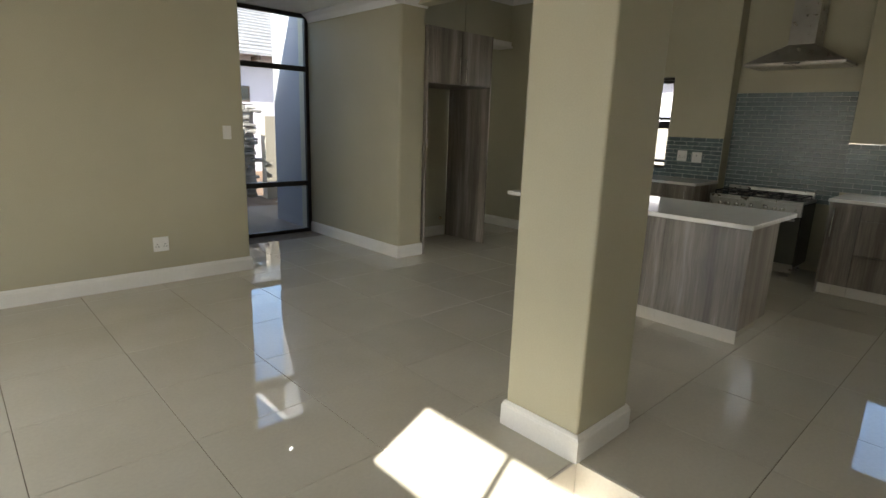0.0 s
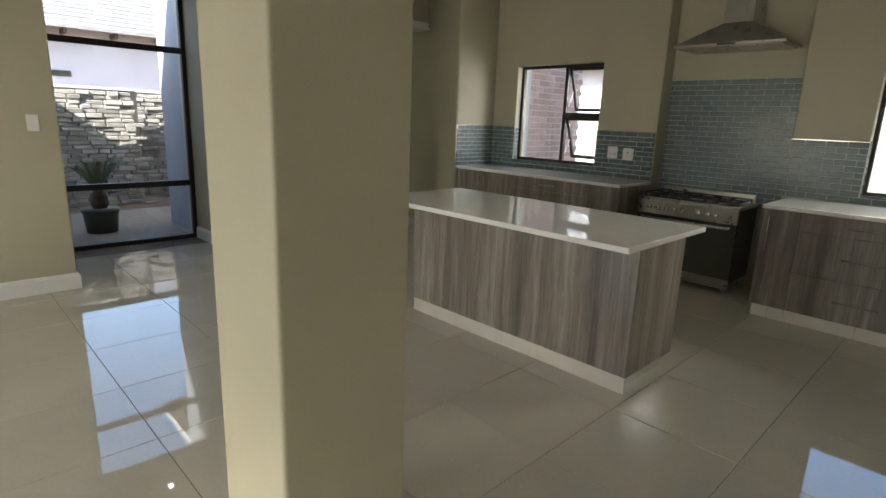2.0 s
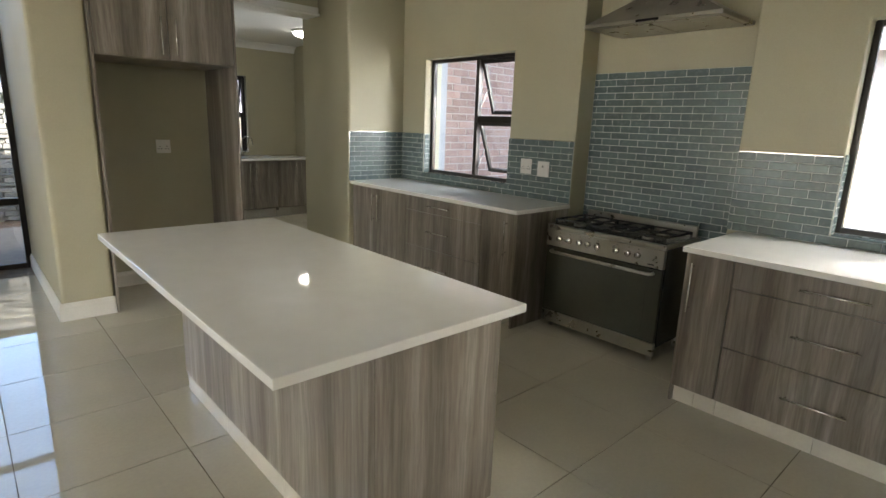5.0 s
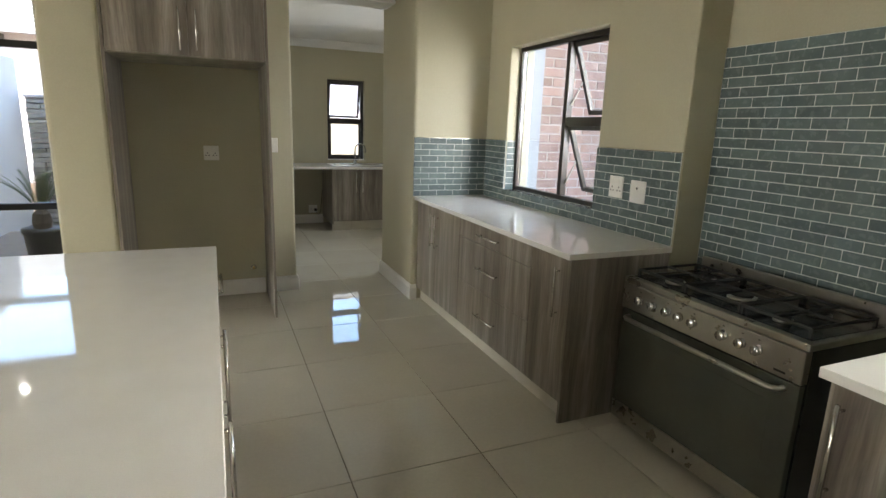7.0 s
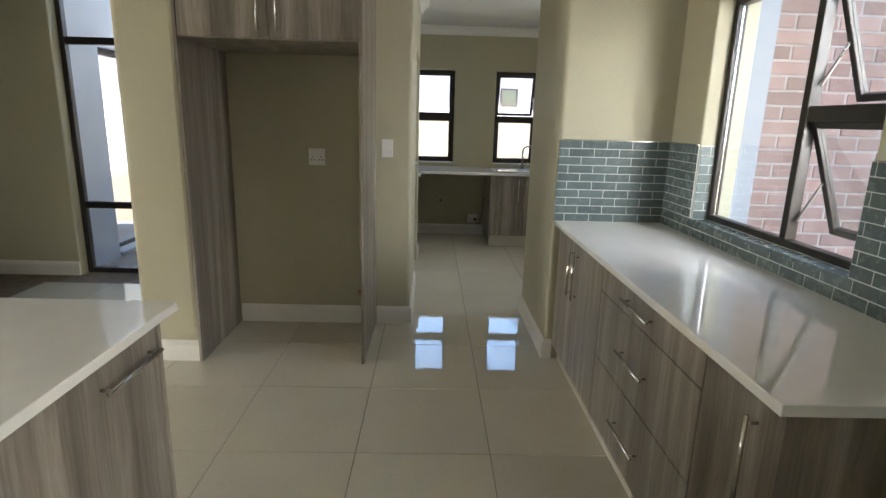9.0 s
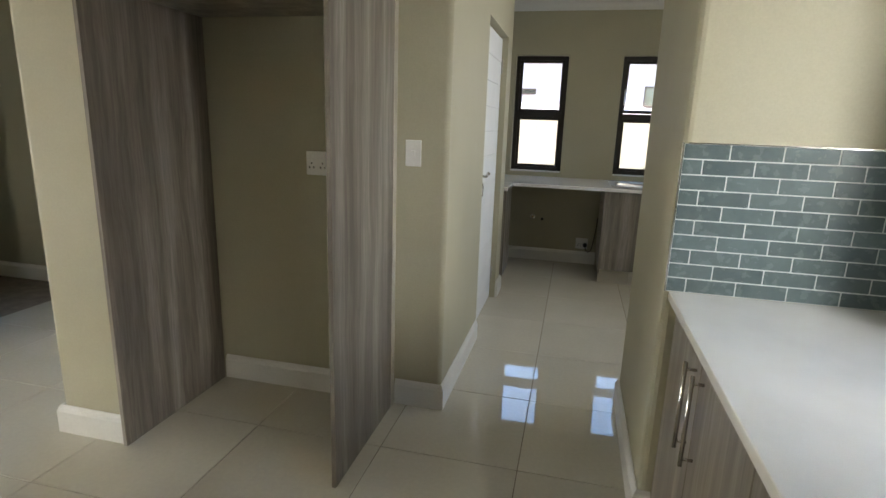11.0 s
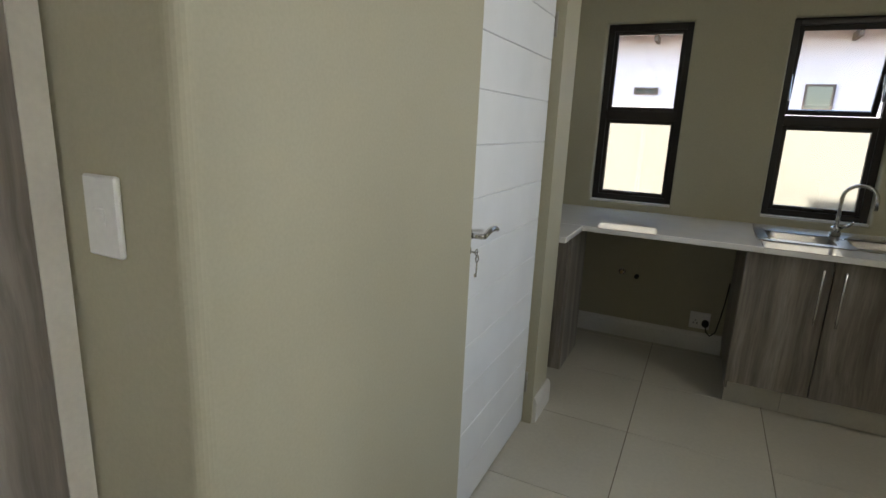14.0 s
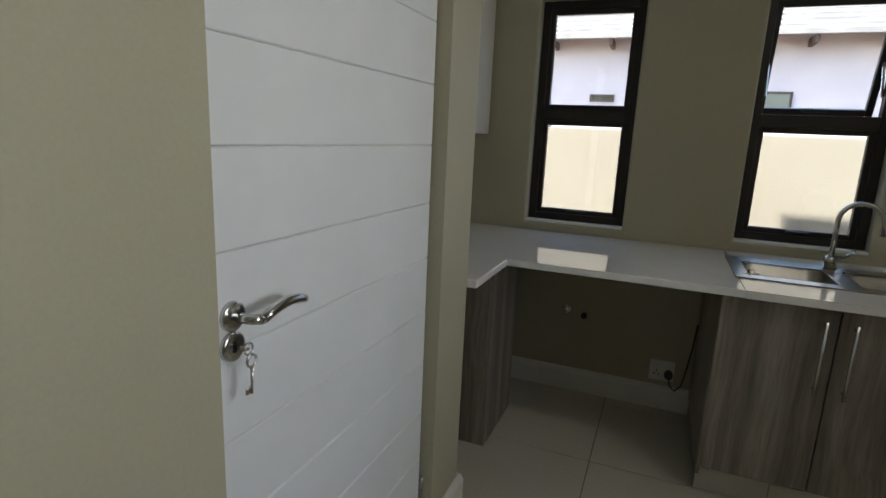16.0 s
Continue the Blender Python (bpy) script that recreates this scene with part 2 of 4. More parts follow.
def skirting(name, runs, label="white moulded skirting board along the wall"):
    """Runs of moulded board: (x0, y0, x1, y1, nx, ny); the wall face lies on the line and n points into the room."""
    bm = bmesh.new()
    prof = [(0, 0), (0.018, 0), (0.018, 0.102), (0.013, 0.112), (0.013, 0.118), (0.005, 0.130), (0, 0.130)]
    for x0, y0, x1, y1, nx, ny, *mitre in runs:
        ends = []
        way = (Vector((x1, y1)) - Vector((x0, y0))).normalized()
        for x, y, sg, k in ((x0, y0, -1, 0), (x1, y1, 1, 1)):
            e = sg * (mitre[k] if mitre else 0)
            ends.append([bm.verts.new((x + nx * d + way.x * e * d, y + ny * d + way.y * e * d, h)) for d, h in prof])
        n = len(prof)
        for k in range(n):
            bm.faces.new((ends[0][k], ends[0][(k + 1) % n], ends[1][(k + 1) % n], ends[1][k]))
        bm.faces.new(ends[0][::-1])
        bm.faces.new(ends[1])
    return solid(name, bm, TRIM, label, "skirting")


def cornice(name, runs, z):
    """Coved cornice under a ceiling at z; runs as for skirting."""
    bm = bmesh.new()
    prof = [(0, -0.1), (0.012, -0.1), (0.02, -0.075), (0.04, -0.045), (0.075, -0.022), (0.09, -0.012), (0.09, 0), (0, 0)]
    for x0, y0, x1, y1, nx, ny in runs:
        ends = [[bm.verts.new((x + nx * d, y + ny * d, z + h)) for d, h in prof] for x, y in ((x0, y0), (x1, y1))]
        n = len(prof)
        for k in range(n):
            bm.faces.new((ends[0][k], ends[0][(k + 1) % n], ends[1][(k + 1) % n], ends[1][k]))
        bm.faces.new(ends[0][::-1])
        bm.faces.new(ends[1])
    return solid(name, bm, CEIL, "white coved plaster cornice under the ceiling", "cornice")


def pane(bm, parent):
    ob = part("pane", bm, GLASS, parent, "clear window glass")
    ob.visible_shadow = False
    return ob


def bar_handle(parent, a, b, out):
    """A slim bar pull between two points, standing off along out."""
    a, b, out = Vector(a), Vector(b), Vector(out).normalized()
    d = (b - a).normalized()
    bm = tube([a + out * 0.03 - d * 0.02, b + out * 0.03 + d * 0.02], 0.006, 10)
    for p in (a, b):
        tube([p, p + out * 0.03], 0.0045, 8, bm)
    return part("handle", bm, CHROME, parent, "brushed steel bar handle", True)


def socket_plate(name, at, n, w, h, kind_of, parent=None):
    """A white cover plate on a wall; at is its centre, n points into the room."""
    at, n = Vector(at), Vector(n)
    s = Vector((0, 0, 1)).cross(n)
    words = {"double": ("white plastic double wall socket", "socket"), "switch": ("white plastic light switch plate", "light switch"),
             "isolator": ("white plastic cooker isolator switch", "wall switch"), "single": ("white plastic wall socket by the counter", "socket")}
    ob = thing(name, at, *words[kind_of])

    def slab(cx, cz, hw, hh, d0, d1, bev):
        c = at + s * cx + Vector((0, 0, cz))
        p, q = c - s * hw + n * d0, c + s * hw + n * d1
        return box(min(p.x, q.x), max(p.x, q.x), min(p.y, q.y), max(p.y, q.y), c.z - hh, c.z + hh, bev)

    part("plate", slab(0, 0, w / 2, h / 2, 0.001, 0.011, 0.003), PLASTIC, ob)
    if kind_of in ("double", "single"):
        for cx in ((-w / 4, w / 4) if kind_of == "double" else (-w / 5,)):
            for dx, dz in ((0, 0.012), (-0.011, -0.008), (0.011, -0.008)):
                part("pin_hole", slab(cx + dx, dz - 0.012, 0.0035, 0.0045, 0.0105, 0.0118, 0), RUBBER, ob)
            part("rocker", slab(cx, h / 2 - 0.022, 0.008, 0.011, 0.0105, 0.015, 0.002), PLASTIC, ob)
    elif kind_of == "isolator":
        part("rocker", slab(0, 0.018, 0.012, 0.014, 0.0105, 0.015, 0.002), PLASTIC, ob)
        part("indicator", slab(0, 0.02, 0.006, 0.006, 0.0145, 0.016, 0.001), RUBBER, ob)
    else:
        part("rocker", slab(0, 0, 0.01, 0.013, 0.0105, 0.015, 0.002), PLASTIC, ob)
    return ob

# ---- large structure ----
HIGH, LOW, SCUL = 3.15, 2.70, 2.62


def round_corner(bm, x, y, r=0.02):
    edges = [e for e in bm.edges if all(abs(v.co.x - x) < 1e-4 and abs(v.co.y - y) < 1e-4 for v in e.verts)]
    bmesh.ops.bevel(bm, geom=edges, offset=r, segments=4, affect="EDGES", profile=0.5)
    return bm


W1 = (3.38, 4.53, 0.98, 2.10)
W2 = (-0.17, 0.98, 0.95, 2.09)
LW = (5.385, 5.905, 0.945, 2.105)
RW = (6.43, 6.98, 0.945, 2.105)
SDOOR = (6.06, 7.04, 1.12, 2.1)
wall("wall_east", "x", 7.04, 7.26, -3.2, 4.89, -0.3, 3.3, [W1, W2, (1.52, 2.71, -0.01, HIGH + 0.02)])
wall("wall_recess", "x", 7.24, 7.44, 1.3, 2.93, -0.3, 3.3, round_by=0)
wall("wall_stub", "y", 4.89, 5.80, 6.375, 7.27, -0.3, 3.3, round_by=0.025)
wall("wall_scullery_south", "y", 5.6, 5.80, 7.27, 8.0, -0.3, 3.3, round_by=0)
wall("wall_scullery_east", "x", 7.8, 8.0, 5.80, 9.03, -0.3, 3.3, [SDOOR], round_by=0)
wall("wall_scullery_north", "y", 8.81, 9.03, 4.65, 7.8, -0.3, 3.3, [LW, RW], label="plastered scullery wall painted warm khaki beige")
wall("wall_scullery_west", "x", 4.65, 4.85, 7.45, 8.81, -0.3, 3.3, round_by=0)
wall("wall_scullery_return", "y", 7.45, 7.60, 4.85, 5.335, -0.3, 3.3, round_by=0)


def prism(points, z0, z1):
    bm = bmesh.new()
    lo = [bm.verts.new((x, y, z0)) for x, y in points]
    hi = [bm.verts.new((x, y, z1)) for x, y in points]
    n = len(points)
    for k in range(n):
        bm.faces.new((lo[k], lo[(k + 1) % n], hi[(k + 1) % n], hi[k]))
    bm.faces.new(lo)
    bm.faces.new(hi)
    return bm


def arc_corner(cx, cy, r, start):
    return [(cx + r * math.cos(radians(start + 15 * k)), cy + r * math.sin(radians(start + 15 * k))) for k in range(7)]


solid("wall_alcove", prism([(4.235, 5.46), *arc_corner(5.460, 5.485, 0.025, -90), (5.485, 6.447), (5.335, 6.447), (5.335, 5.62), (4.235, 5.62)], -0.3, 3.3), PAINT, "plastered khaki beige wall round the empty fridge space and switch", "wall")
bm = wall_mesh("x", 5.335, 5.485, 6.447, 7.34, 2.06, 3.3)
merge(bm, prism([(5.335, 7.34), (5.485, 7.34), *arc_corner(5.465, 7.58, 0.02, 0), (5.335, 7.60)], -0.3, 3.3))
solid("wall_door", bm, PAINT, "plastered khaki beige wall round the white door", "wall")
wall("wall_nib", "x", 3.895, 4.235, 4.775, 6.9, -0.3, 3.3, round_by=0.03)
wall("wall_lounge", "y", 5.265, 5.5, -0.9, 2.45, -0.3, 3.3, round_by=0.015)
wall("wall_corridor", "y", 6.52, 6.75, -0.9, 2.42, -0.3, 3.3, round_by=0.012)
wall("wall_glass_head", "y", 6.55, 6.75, 2.42, 3.895, LOW, 3.3, round_by=0)
CLERE = (-0.2, 0.98, 2.09, 2.66)
# unseen lounge openings, added so the west lamps have a place
WDOOR = (1.6, 4.4, 0.0, 2.2)
LDOOR = (-2.85, -0.65, -0.17, 2.2)
wall("wall_west", "x", -1.1, -0.9, -3.2, 6.75, -0.3, 3.3, [CLERE, WDOOR, LDOOR], round_by=0)
wall("wall_south", "y", -3.2, -3.0, -0.9, 7.04, -0.3, 3.3, round_by=0)
wall("wall_header", "y", 5.46, 5.62, 5.485, 6.375, SCUL - 0.1, 3.3, round_by=0, label="khaki beige bulkhead over the scullery opening")
wall("bulkhead_kitchen", "x", 4.1, 4.235, -3.0, 4.775, LOW - 0.08, 3.3, round_by=0, label="plastered beige bulkhead between lounge and kitchen")
wall("column", "x", 2.235, 2.66, 1.385, 1.795, -0.17, LOW, round_by=0.012, label="square plastered column painted warm khaki beige")
solid("ceiling_low", box(-0.9, 4.1, -3.0, 6.6, LOW, LOW + 0.05), CEIL, "flat white painted plaster ceiling of the lounge", "ceiling")
solid("ceiling_kitchen", box(4.235, 7.24, -3.0, 5.46, HIGH, HIGH + 0.05), CEIL, "flat white painted plaster ceiling of the kitchen", "ceiling")
solid("ceiling_scullery", box(4.85, 7.8, 5.62, 8.81, SCUL, SCUL + 0.05), CEIL, "flat white painted plaster ceiling of the scullery", "ceiling")
bm = box(-1.4, 7.6, -3.4, 6.9, 3.3, 3.4)
box(4.0, 8.2, 6.9, 9.2, 3.3, 3.4, 0, bm)
solid("roof_slab", bm, CEIL, "plain roof slab over the house", "roof")
cornice("cornice_passage", [(3.895, 6.6, 3.895, 4.70, -1, 0), (3.81, 4.775, 4.235, 4.775, 0, -1), (-0.9, 5.265, 2.45, 5.265, 0, -1), (2.45, 5.18, 2.45, 5.5, 1, 0)], LOW)
cornice("cornice_kitchen", [(4.235, 5.46, 6.375, 5.46, 0, -1), (6.375, 5.46, 6.375, 4.8, -1, 0), (6.3, 4.89, 7.04, 4.89, 0, -1), (7.04, 4.89, 7.04, 2.71, -1, 0), (7.04, 1.52, 7.04, -3, -1, 0)], HIGH)
cornice("cornice_scullery", [(4.85, 8.81, 7.8, 8.81, 0, -1), (5.485, 5.62, 5.485, 7.6, 1, 0), (6.375, 5.80, 6.375, 5.66, -1, 0), (6.29, 5.80, 7.8, 5.80, 0, 1)], SCUL)
bm = box(5.43, 6.37, 5.40, 5.665, SCUL - 0.125, SCUL - 0.1, 0.006)
box(5.43, 6.37, 5.43, 5.455, SCUL - 0.1, SCUL - 0.04, 0.004, bm)
solid("trim_header", bm, CEIL, "white plaster edging under the bulkhead", "trim")
skirting("baseboard_lounge", [(-0.9, 5.265, 2.45, 5.265, 0, -1, 0, 1), (2.45, 5.265, 2.45, 5.5, 1, 0, 1, 1), (-0.9, 6.52, 2.42, 6.52, 0, -1), (2.45, 5.5, -0.9, 5.5, 0, 1, 1, 0)])
skirting("baseboard_nib", [(3.895, 6.62, 3.895, 4.775, -1, 0, 0, 1), (3.895, 4.775, 4.235, 4.775, 0, -1, 1, 0)])
skirting("baseboard_alcove", [(4.26, 5.46, 5.215, 5.46, 0, -1)])
skirting("baseboard_scullery", [(5.245, 5.46, 5.485, 5.46, 0, -1, 0, 1), (5.485, 5.46, 5.485, 6.43, 1, 0, 1, 0), (5.485, 7.36, 5.485, 7.60, 1, 0, 0, 1), (5.485, 7.60, 5.335, 7.60, 0, 1, 1, 0), (4.85, 8.81, 6.34, 8.81, 0, -1)])
skirting("baseboard_stub", [(6.375, 5.80, 6.375, 4.89, -1, 0, 1, 1), (6.375, 4.89, 6.42, 4.89, 0, -1, 1, 0), (6.375, 5.80, 7.8, 5.80, 0, 1, 1, 0)])
skirting("baseboard_column", [(2.235, 1.795, 2.235, 1.385, -1, 0, 1, 1), (2.235, 1.385, 2.66, 1.385, 0, -1, 1, 1), (2.66, 1.385, 2.66, 1.795, 1, 0, 1, 1), (2.66, 1.795, 2.235, 1.795, 0, 1, 1, 1)], "white moulded skirting board round the column")

# floor slabs under the tiles
TX, TY, PITCH = 5.31, 3.225, 0.612
EDGE_X, EDGE_Y = TX - 5 * PITCH, TY - 3 * PITCH
bm = box(EDGE_X, 7.25, -3.05, EDGE_Y, -0.3, -0.004)
box(-0.95, 7.85, EDGE_Y, 9.0, -0.3, -0.004, 0, bm)
floor = solid("floor", bm, GROUT, "glossy cream polished porcelain tiles with dark joints", "floor")
BASE[floor.name] = Vector()
lounge_floor = solid("floor_sunken", box(-0.95, EDGE_X, -3.05, EDGE_Y, -0.3, -0.182), PORCELAIN, "sunken lounge floor of glossy cream tile", "floor")
bm = box(-0.9, EDGE_X, EDGE_Y - 0.012, EDGE_Y, -0.18, -0.001, 0.002)
box(EDGE_X - 0.012, EDGE_X, -3.0, EDGE_Y - 0.012, -0.18, -0.001, 0.002, bm)
solid("trim_step", bm, KICK, "cream tiled riser of the single step", "step")


# ---- windows and glazed screens ----
def rect_frame(axis, p0, p1, a0, a1, z0, z1, w, bevel=0.003):
    """Four bars of a frame as one mesh."""
    bm = bmesh.new()

    def bar(l, r, b, t):
        (box(p0, p1, l, r, b, t, bevel, bm) if axis == "x" else box(l, r, p0, p1, b, t, bevel, bm))

    bar(a0, a0 + w, z0, z1)
    bar(a1 - w, a1, z0, z1)
    bar(a0 + w, a1 - w, z0, z0 + w)
    bar(a0 + w, a1 - w, z1 - w, z1)
    return bm


def slab_on(axis, p0, p1, a0, a1, z0, z1, bevel=0.0):
    return box(p0, p1, a0, a1, z0, z1, bevel) if axis == "x" else box(a0, a1, p0, p1, z0, z1, bevel)


def tilt(bm, axis, p, z, degrees):
    """Swings a sash about its top edge."""
    at = (p, 0, z) if axis == "x" else (0, p, z)
    bmesh.ops.rotate(bm, verts=bm.verts, cent=at, matrix=Matrix.Rotation(radians(degrees), 3, "Y" if axis == "x" else "X"))
    return bm


def sash(parent, axis, p, a0, a1, z0, z1, degrees):
    """A top-hung sash, open outwards by degrees."""
    sign = -1 if axis == "x" else 1
    frame_part = part("sash", tilt(rect_frame(axis, p - 0.015, p + 0.02, a0, a1, z0, z1, 0.03), axis, p, z1, sign * degrees), ALU, parent, "open top-hung bronze sash")
    g = tilt(slab_on(axis, p, p + 0.005, a0 + 0.03, a1 - 0.03, z0 + 0.03, z1 - 0.03), axis, p, z1, sign * degrees)
    pane(g, frame_part)
    if degrees:
        drop = (z1 - z0) * 0.55
        out = math.sin(radians(degrees)) * drop
        for a in (a0 + 0.012, a1 - 0.012):
            foot = (p - 0.005, a, z1 - drop - 0.14) if axis == "x" else (a, p - 0.005, z1 - drop - 0.14)
            head = (p + out, a, z1 - drop + 0.05) if axis == "x" else (a, p + out, z1 - drop + 0.05)
            part("stay", tube([foot, head], 0.006, 6), STEEL, frame_part, "steel window stay")
    mid = (a0 + a1) / 2
    off = math.sin(radians(degrees)) * (z1 - z0)
    low = z1 - math.cos(radians(degrees)) * (z1 - z0)
    part("catch", slab_on(axis, p + off - 0.035, p + off - 0.012, mid - 0.05, mid + 0.05, low + 0.012, low + 0.026, 0.003), ALU, frame_part)
    return frame_part


def kitchen_window(name, y0, y1, z0, z1, p, label):
    w = thing(name, (p, (y0 + y1) / 2, z0), label, "window", "", "structure")
    part("window_frame", rect_frame("x", p - 0.025, p + 0.025, y0, y1, z0, z1, 0.032), ALU, w)
    mid = y0 + (y1 - y0) * 0.44
    part("mullion", box(p - 0.025, p + 0.025, mid - 0.02, mid + 0.02, z0 + 0.032, z1 - 0.032, 0.003), ALU, w)
    zc = z0 + (z1 - z0) * 0.495
    part("transom", box(p - 0.025, p + 0.025, y0 + 0.04, mid - 0.025, zc - 0.03, zc + 0.03, 0.003), ALU, w)
    pane(box(p, p + 0.005, mid + 0.02, y1 - 0.035, z0 + 0.035, z1 - 0.035), w)
    sash(w, "x", p + 0.01, y0 + 0.035, mid - 0.02, zc + 0.025, z1 - 0.035, 20)
    sash(w, "x", p + 0.01, y0 + 0.035, mid - 0.02, z0 + 0.035, zc - 0.025, 20)
    return w


kitchen_window("window_1", W1[0], W1[1], W1[2] + 0.012, W1[3], 7.15, "dark bronze aluminium window with two open sashes over the counter")
kitchen_window("window_2", W2[0], W2[1], W2[2] + 0.012, W2[3], 7.15, "dark bronze aluminium window with open sashes by the drawers")


def scullery_window(name, x0, x1, z0, z1, degrees, label):
    p = 8.90
    w = thing(name, ((x0 + x1) / 2, p, z0), label, "window", "", "structure")
    part("window_frame", rect_frame("y", p - 0.025, p + 0.025, x0, x1, z0, z1, 0.04), ALU, w)
    zc = z0 + (z1 - z0) * 0.5
    part("transom", box(x0 + 0.04, x1 - 0.04, p - 0.025, p + 0.025, zc - 0.03, zc + 0.03, 0.003), ALU, w)
    sash(w, "y", p + 0.01, x0 + 0.035, x1 - 0.035, zc + 0.025, z1 - 0.035, degrees)
    sash(w, "y", p + 0.01, x0 + 0.035, x1 - 0.035, z0 + 0.035, zc - 0.025, 0)
    part("window_sill", box(x0, x1, 8.815, p - 0.025, z0 - 0.008, z0 + 0.004, 0.002), CEIL, w)
    return w


scullery_window("window_3", LW[0], LW[1], LW[2] + 0.008, LW[3], 0, "closed dark bronze aluminium window above the empty counter")
scullery_window("window_4", RW[0], RW[1], RW[2] + 0.008, RW[3], 14, "dark bronze aluminium window with open top sash behind the sink")

g = thing("window_5", (3.16, 6.65, 0), "floor to ceiling glazed screen in dark aluminium beside the passage", "glazed screen", "", "structure")
part("window_frame", rect_frame("y", 6.62, 6.68, 2.42, 3.895, 0.0, LOW, 0.045), ALU, g)
for z in (0.64, 2.06):
    part("transom", box(2.465, 3.85, 6.62, 6.68, z - 0.03, z + 0.03, 0.003), ALU, g)
for z0, z1 in ((0.045, 0.61), (0.67, 2.03), (2.09, LOW - 0.045)):
    pane(box(2.46, 3.855, 6.648, 6.654, z0 - 0.004, z1 + 0.004), g)

c = thing("window_6", (-1.0, 0.4, 2.09), "high strip window of dark aluminium in the lounge wall", "window", "", "structure")
part("window_frame", rect_frame("x", -1.03, -0.97, CLERE[0], CLERE[1], CLERE[2], CLERE[3], 0.03), ALU, c)
part("mullion", box(-1.01, -0.99, 0.365, 0.395, 2.12, 2.63, 0.003), ALU, c)

# door_2 and door_3 are unseen, added round the lounge fill lamps
for name, p, o, words in (("door_3", -1.0, LDOOR, "unseen dark aluminium glazed door added to light the sunken lounge"), ("door_2", -1.0, WDOOR, "unseen dark aluminium glazed door added to light the lounge"), ("window_8", 7.9, SDOOR, "dark aluminium side window of the scullery")):
    d = thing(name, (p, (o[0] + o[1]) / 2, o[2]), words, "glazed door", "", "structure")
    part("door_frame", rect_frame("x", p - 0.03, p + 0.03, *o, 0.06), ALU, d)
    mid = (o[0] + o[1]) / 2
    part("stile", box(p - 0.025, p + 0.025, mid - 0.03, mid + 0.03, o[2] + 0.06, o[3] - 0.06, 0.003), ALU, d)
    for a, b in ((o[0] + 0.056, mid - 0.026), (mid + 0.026, o[1] - 0.056)):
        pane(box(p - 0.003, p + 0.003, a, b, o[2] + 0.056, o[3] - 0.056), d)

# ---- panelled door ----
d = thing("door_1", (5.42, 6.88, 0), "closed white panelled door with horizontal grooves", "door", "", "structure")
part("leaf_core", box(5.395, 5.428, 6.455, 7.332, 0.008, 2.05), DOOR, d)
n = 12
for i in range(n):
    z0 = 0.012 + i * (2.034 / n)
    part("board", box(5.427, 5.441, 6.455, 7.332, z0, z0 + 2.034 / n - 0.001, 0.003), DOOR, d)
bm = box(5.34, 5.392, 6.447, 6.454, 0, 2.06)
part("door_stop", bm, DOOR, d)
for z in (0.22, 1.85):
    part("hinge", tube([(5.446, 7.336, z - 0.05), (5.446, 7.336, z + 0.05)], 0.007, 10), STEEL, d, "steel butt hinge", True)
rose = part("handle_rose", disc((5.441, 6.518, 1.088), (1, 0, 0), 0.026, 0.009, 24), CHROME, d, "round satin steel rose", True)
pts = [(5.448, 6.518, 1.088), (5.485, 6.520, 1.088), (5.495, 6.533, 1.087)]
lever = [(5.495, 6.533 + 0.115 * s, 1.087 + 0.019 * math.sin(s * 2.4) - 0.008 * s) for s in (0.0, 0.15, 0.3, 0.45, 0.6, 0.75, 0.9, 1.0)]
bm = tube(pts, 0.009, 12)
tube(lever, 0.009, 12, bm, [0.009, 0.0095, 0.01, 0.01, 0.01, 0.0095, 0.009, 0.007])
part("lever", bm, CHROME, rose, "curved satin steel lever", True)
rose = part("keyhole_rose", disc((5.441, 6.515, 1.035), (1, 0, 0), 0.026, 0.009, 24), CHROME, d, "round satin steel key rose", True)
part("keyhole", box(5.449, 5.4515, 6.511, 6.519, 1.025, 1.047, 0.001), RUBBER, rose)
bm = tube([(5.448, 6.515, 1.036), (5.476, 6.518, 1.036)], 0.0035, 8)
tube([(5.476, 6.518 + 0.010 * math.cos(a), 1.036 + 0.010 * math.sin(a)) for a in (k * math.pi / 5 for k in range(11))], 0.0022, 6, bm)
part("key", bm, CHROME, rose, "steel key in the lock", True)
bm = tube([(5.478, 6.522 + 0.011 * math.cos(a), 1.014 + 0.011 * math.sin(a)) for a in (k * math.pi / 5 for k in range(11))], 0.0025, 6)
tube([(5.478, 6.522, 1.003), (5.477, 6.521, 0.955)], 0.003, 8, bm)
box(5.475, 5.479, 6.507, 6.521, 0.956, 0.968, 0.001, bm)
part("spare_key", bm, CHROME, rose, "spare steel key hanging from the ring", True)


# ---- fitted kitchen ----
def front(parent, x0, x1, y0, y1, z0, z1, name="door"):
    return part(name, box(x0, x1, y0, y1, z0, z1, 0.0015), WOOD, parent)


def kick_run(parent, pieces):
    for p in pieces:
        part("kick_tile", box(*p, 0.0015), KICK, parent, "cream tiled plinth")


GAP = 0.0026
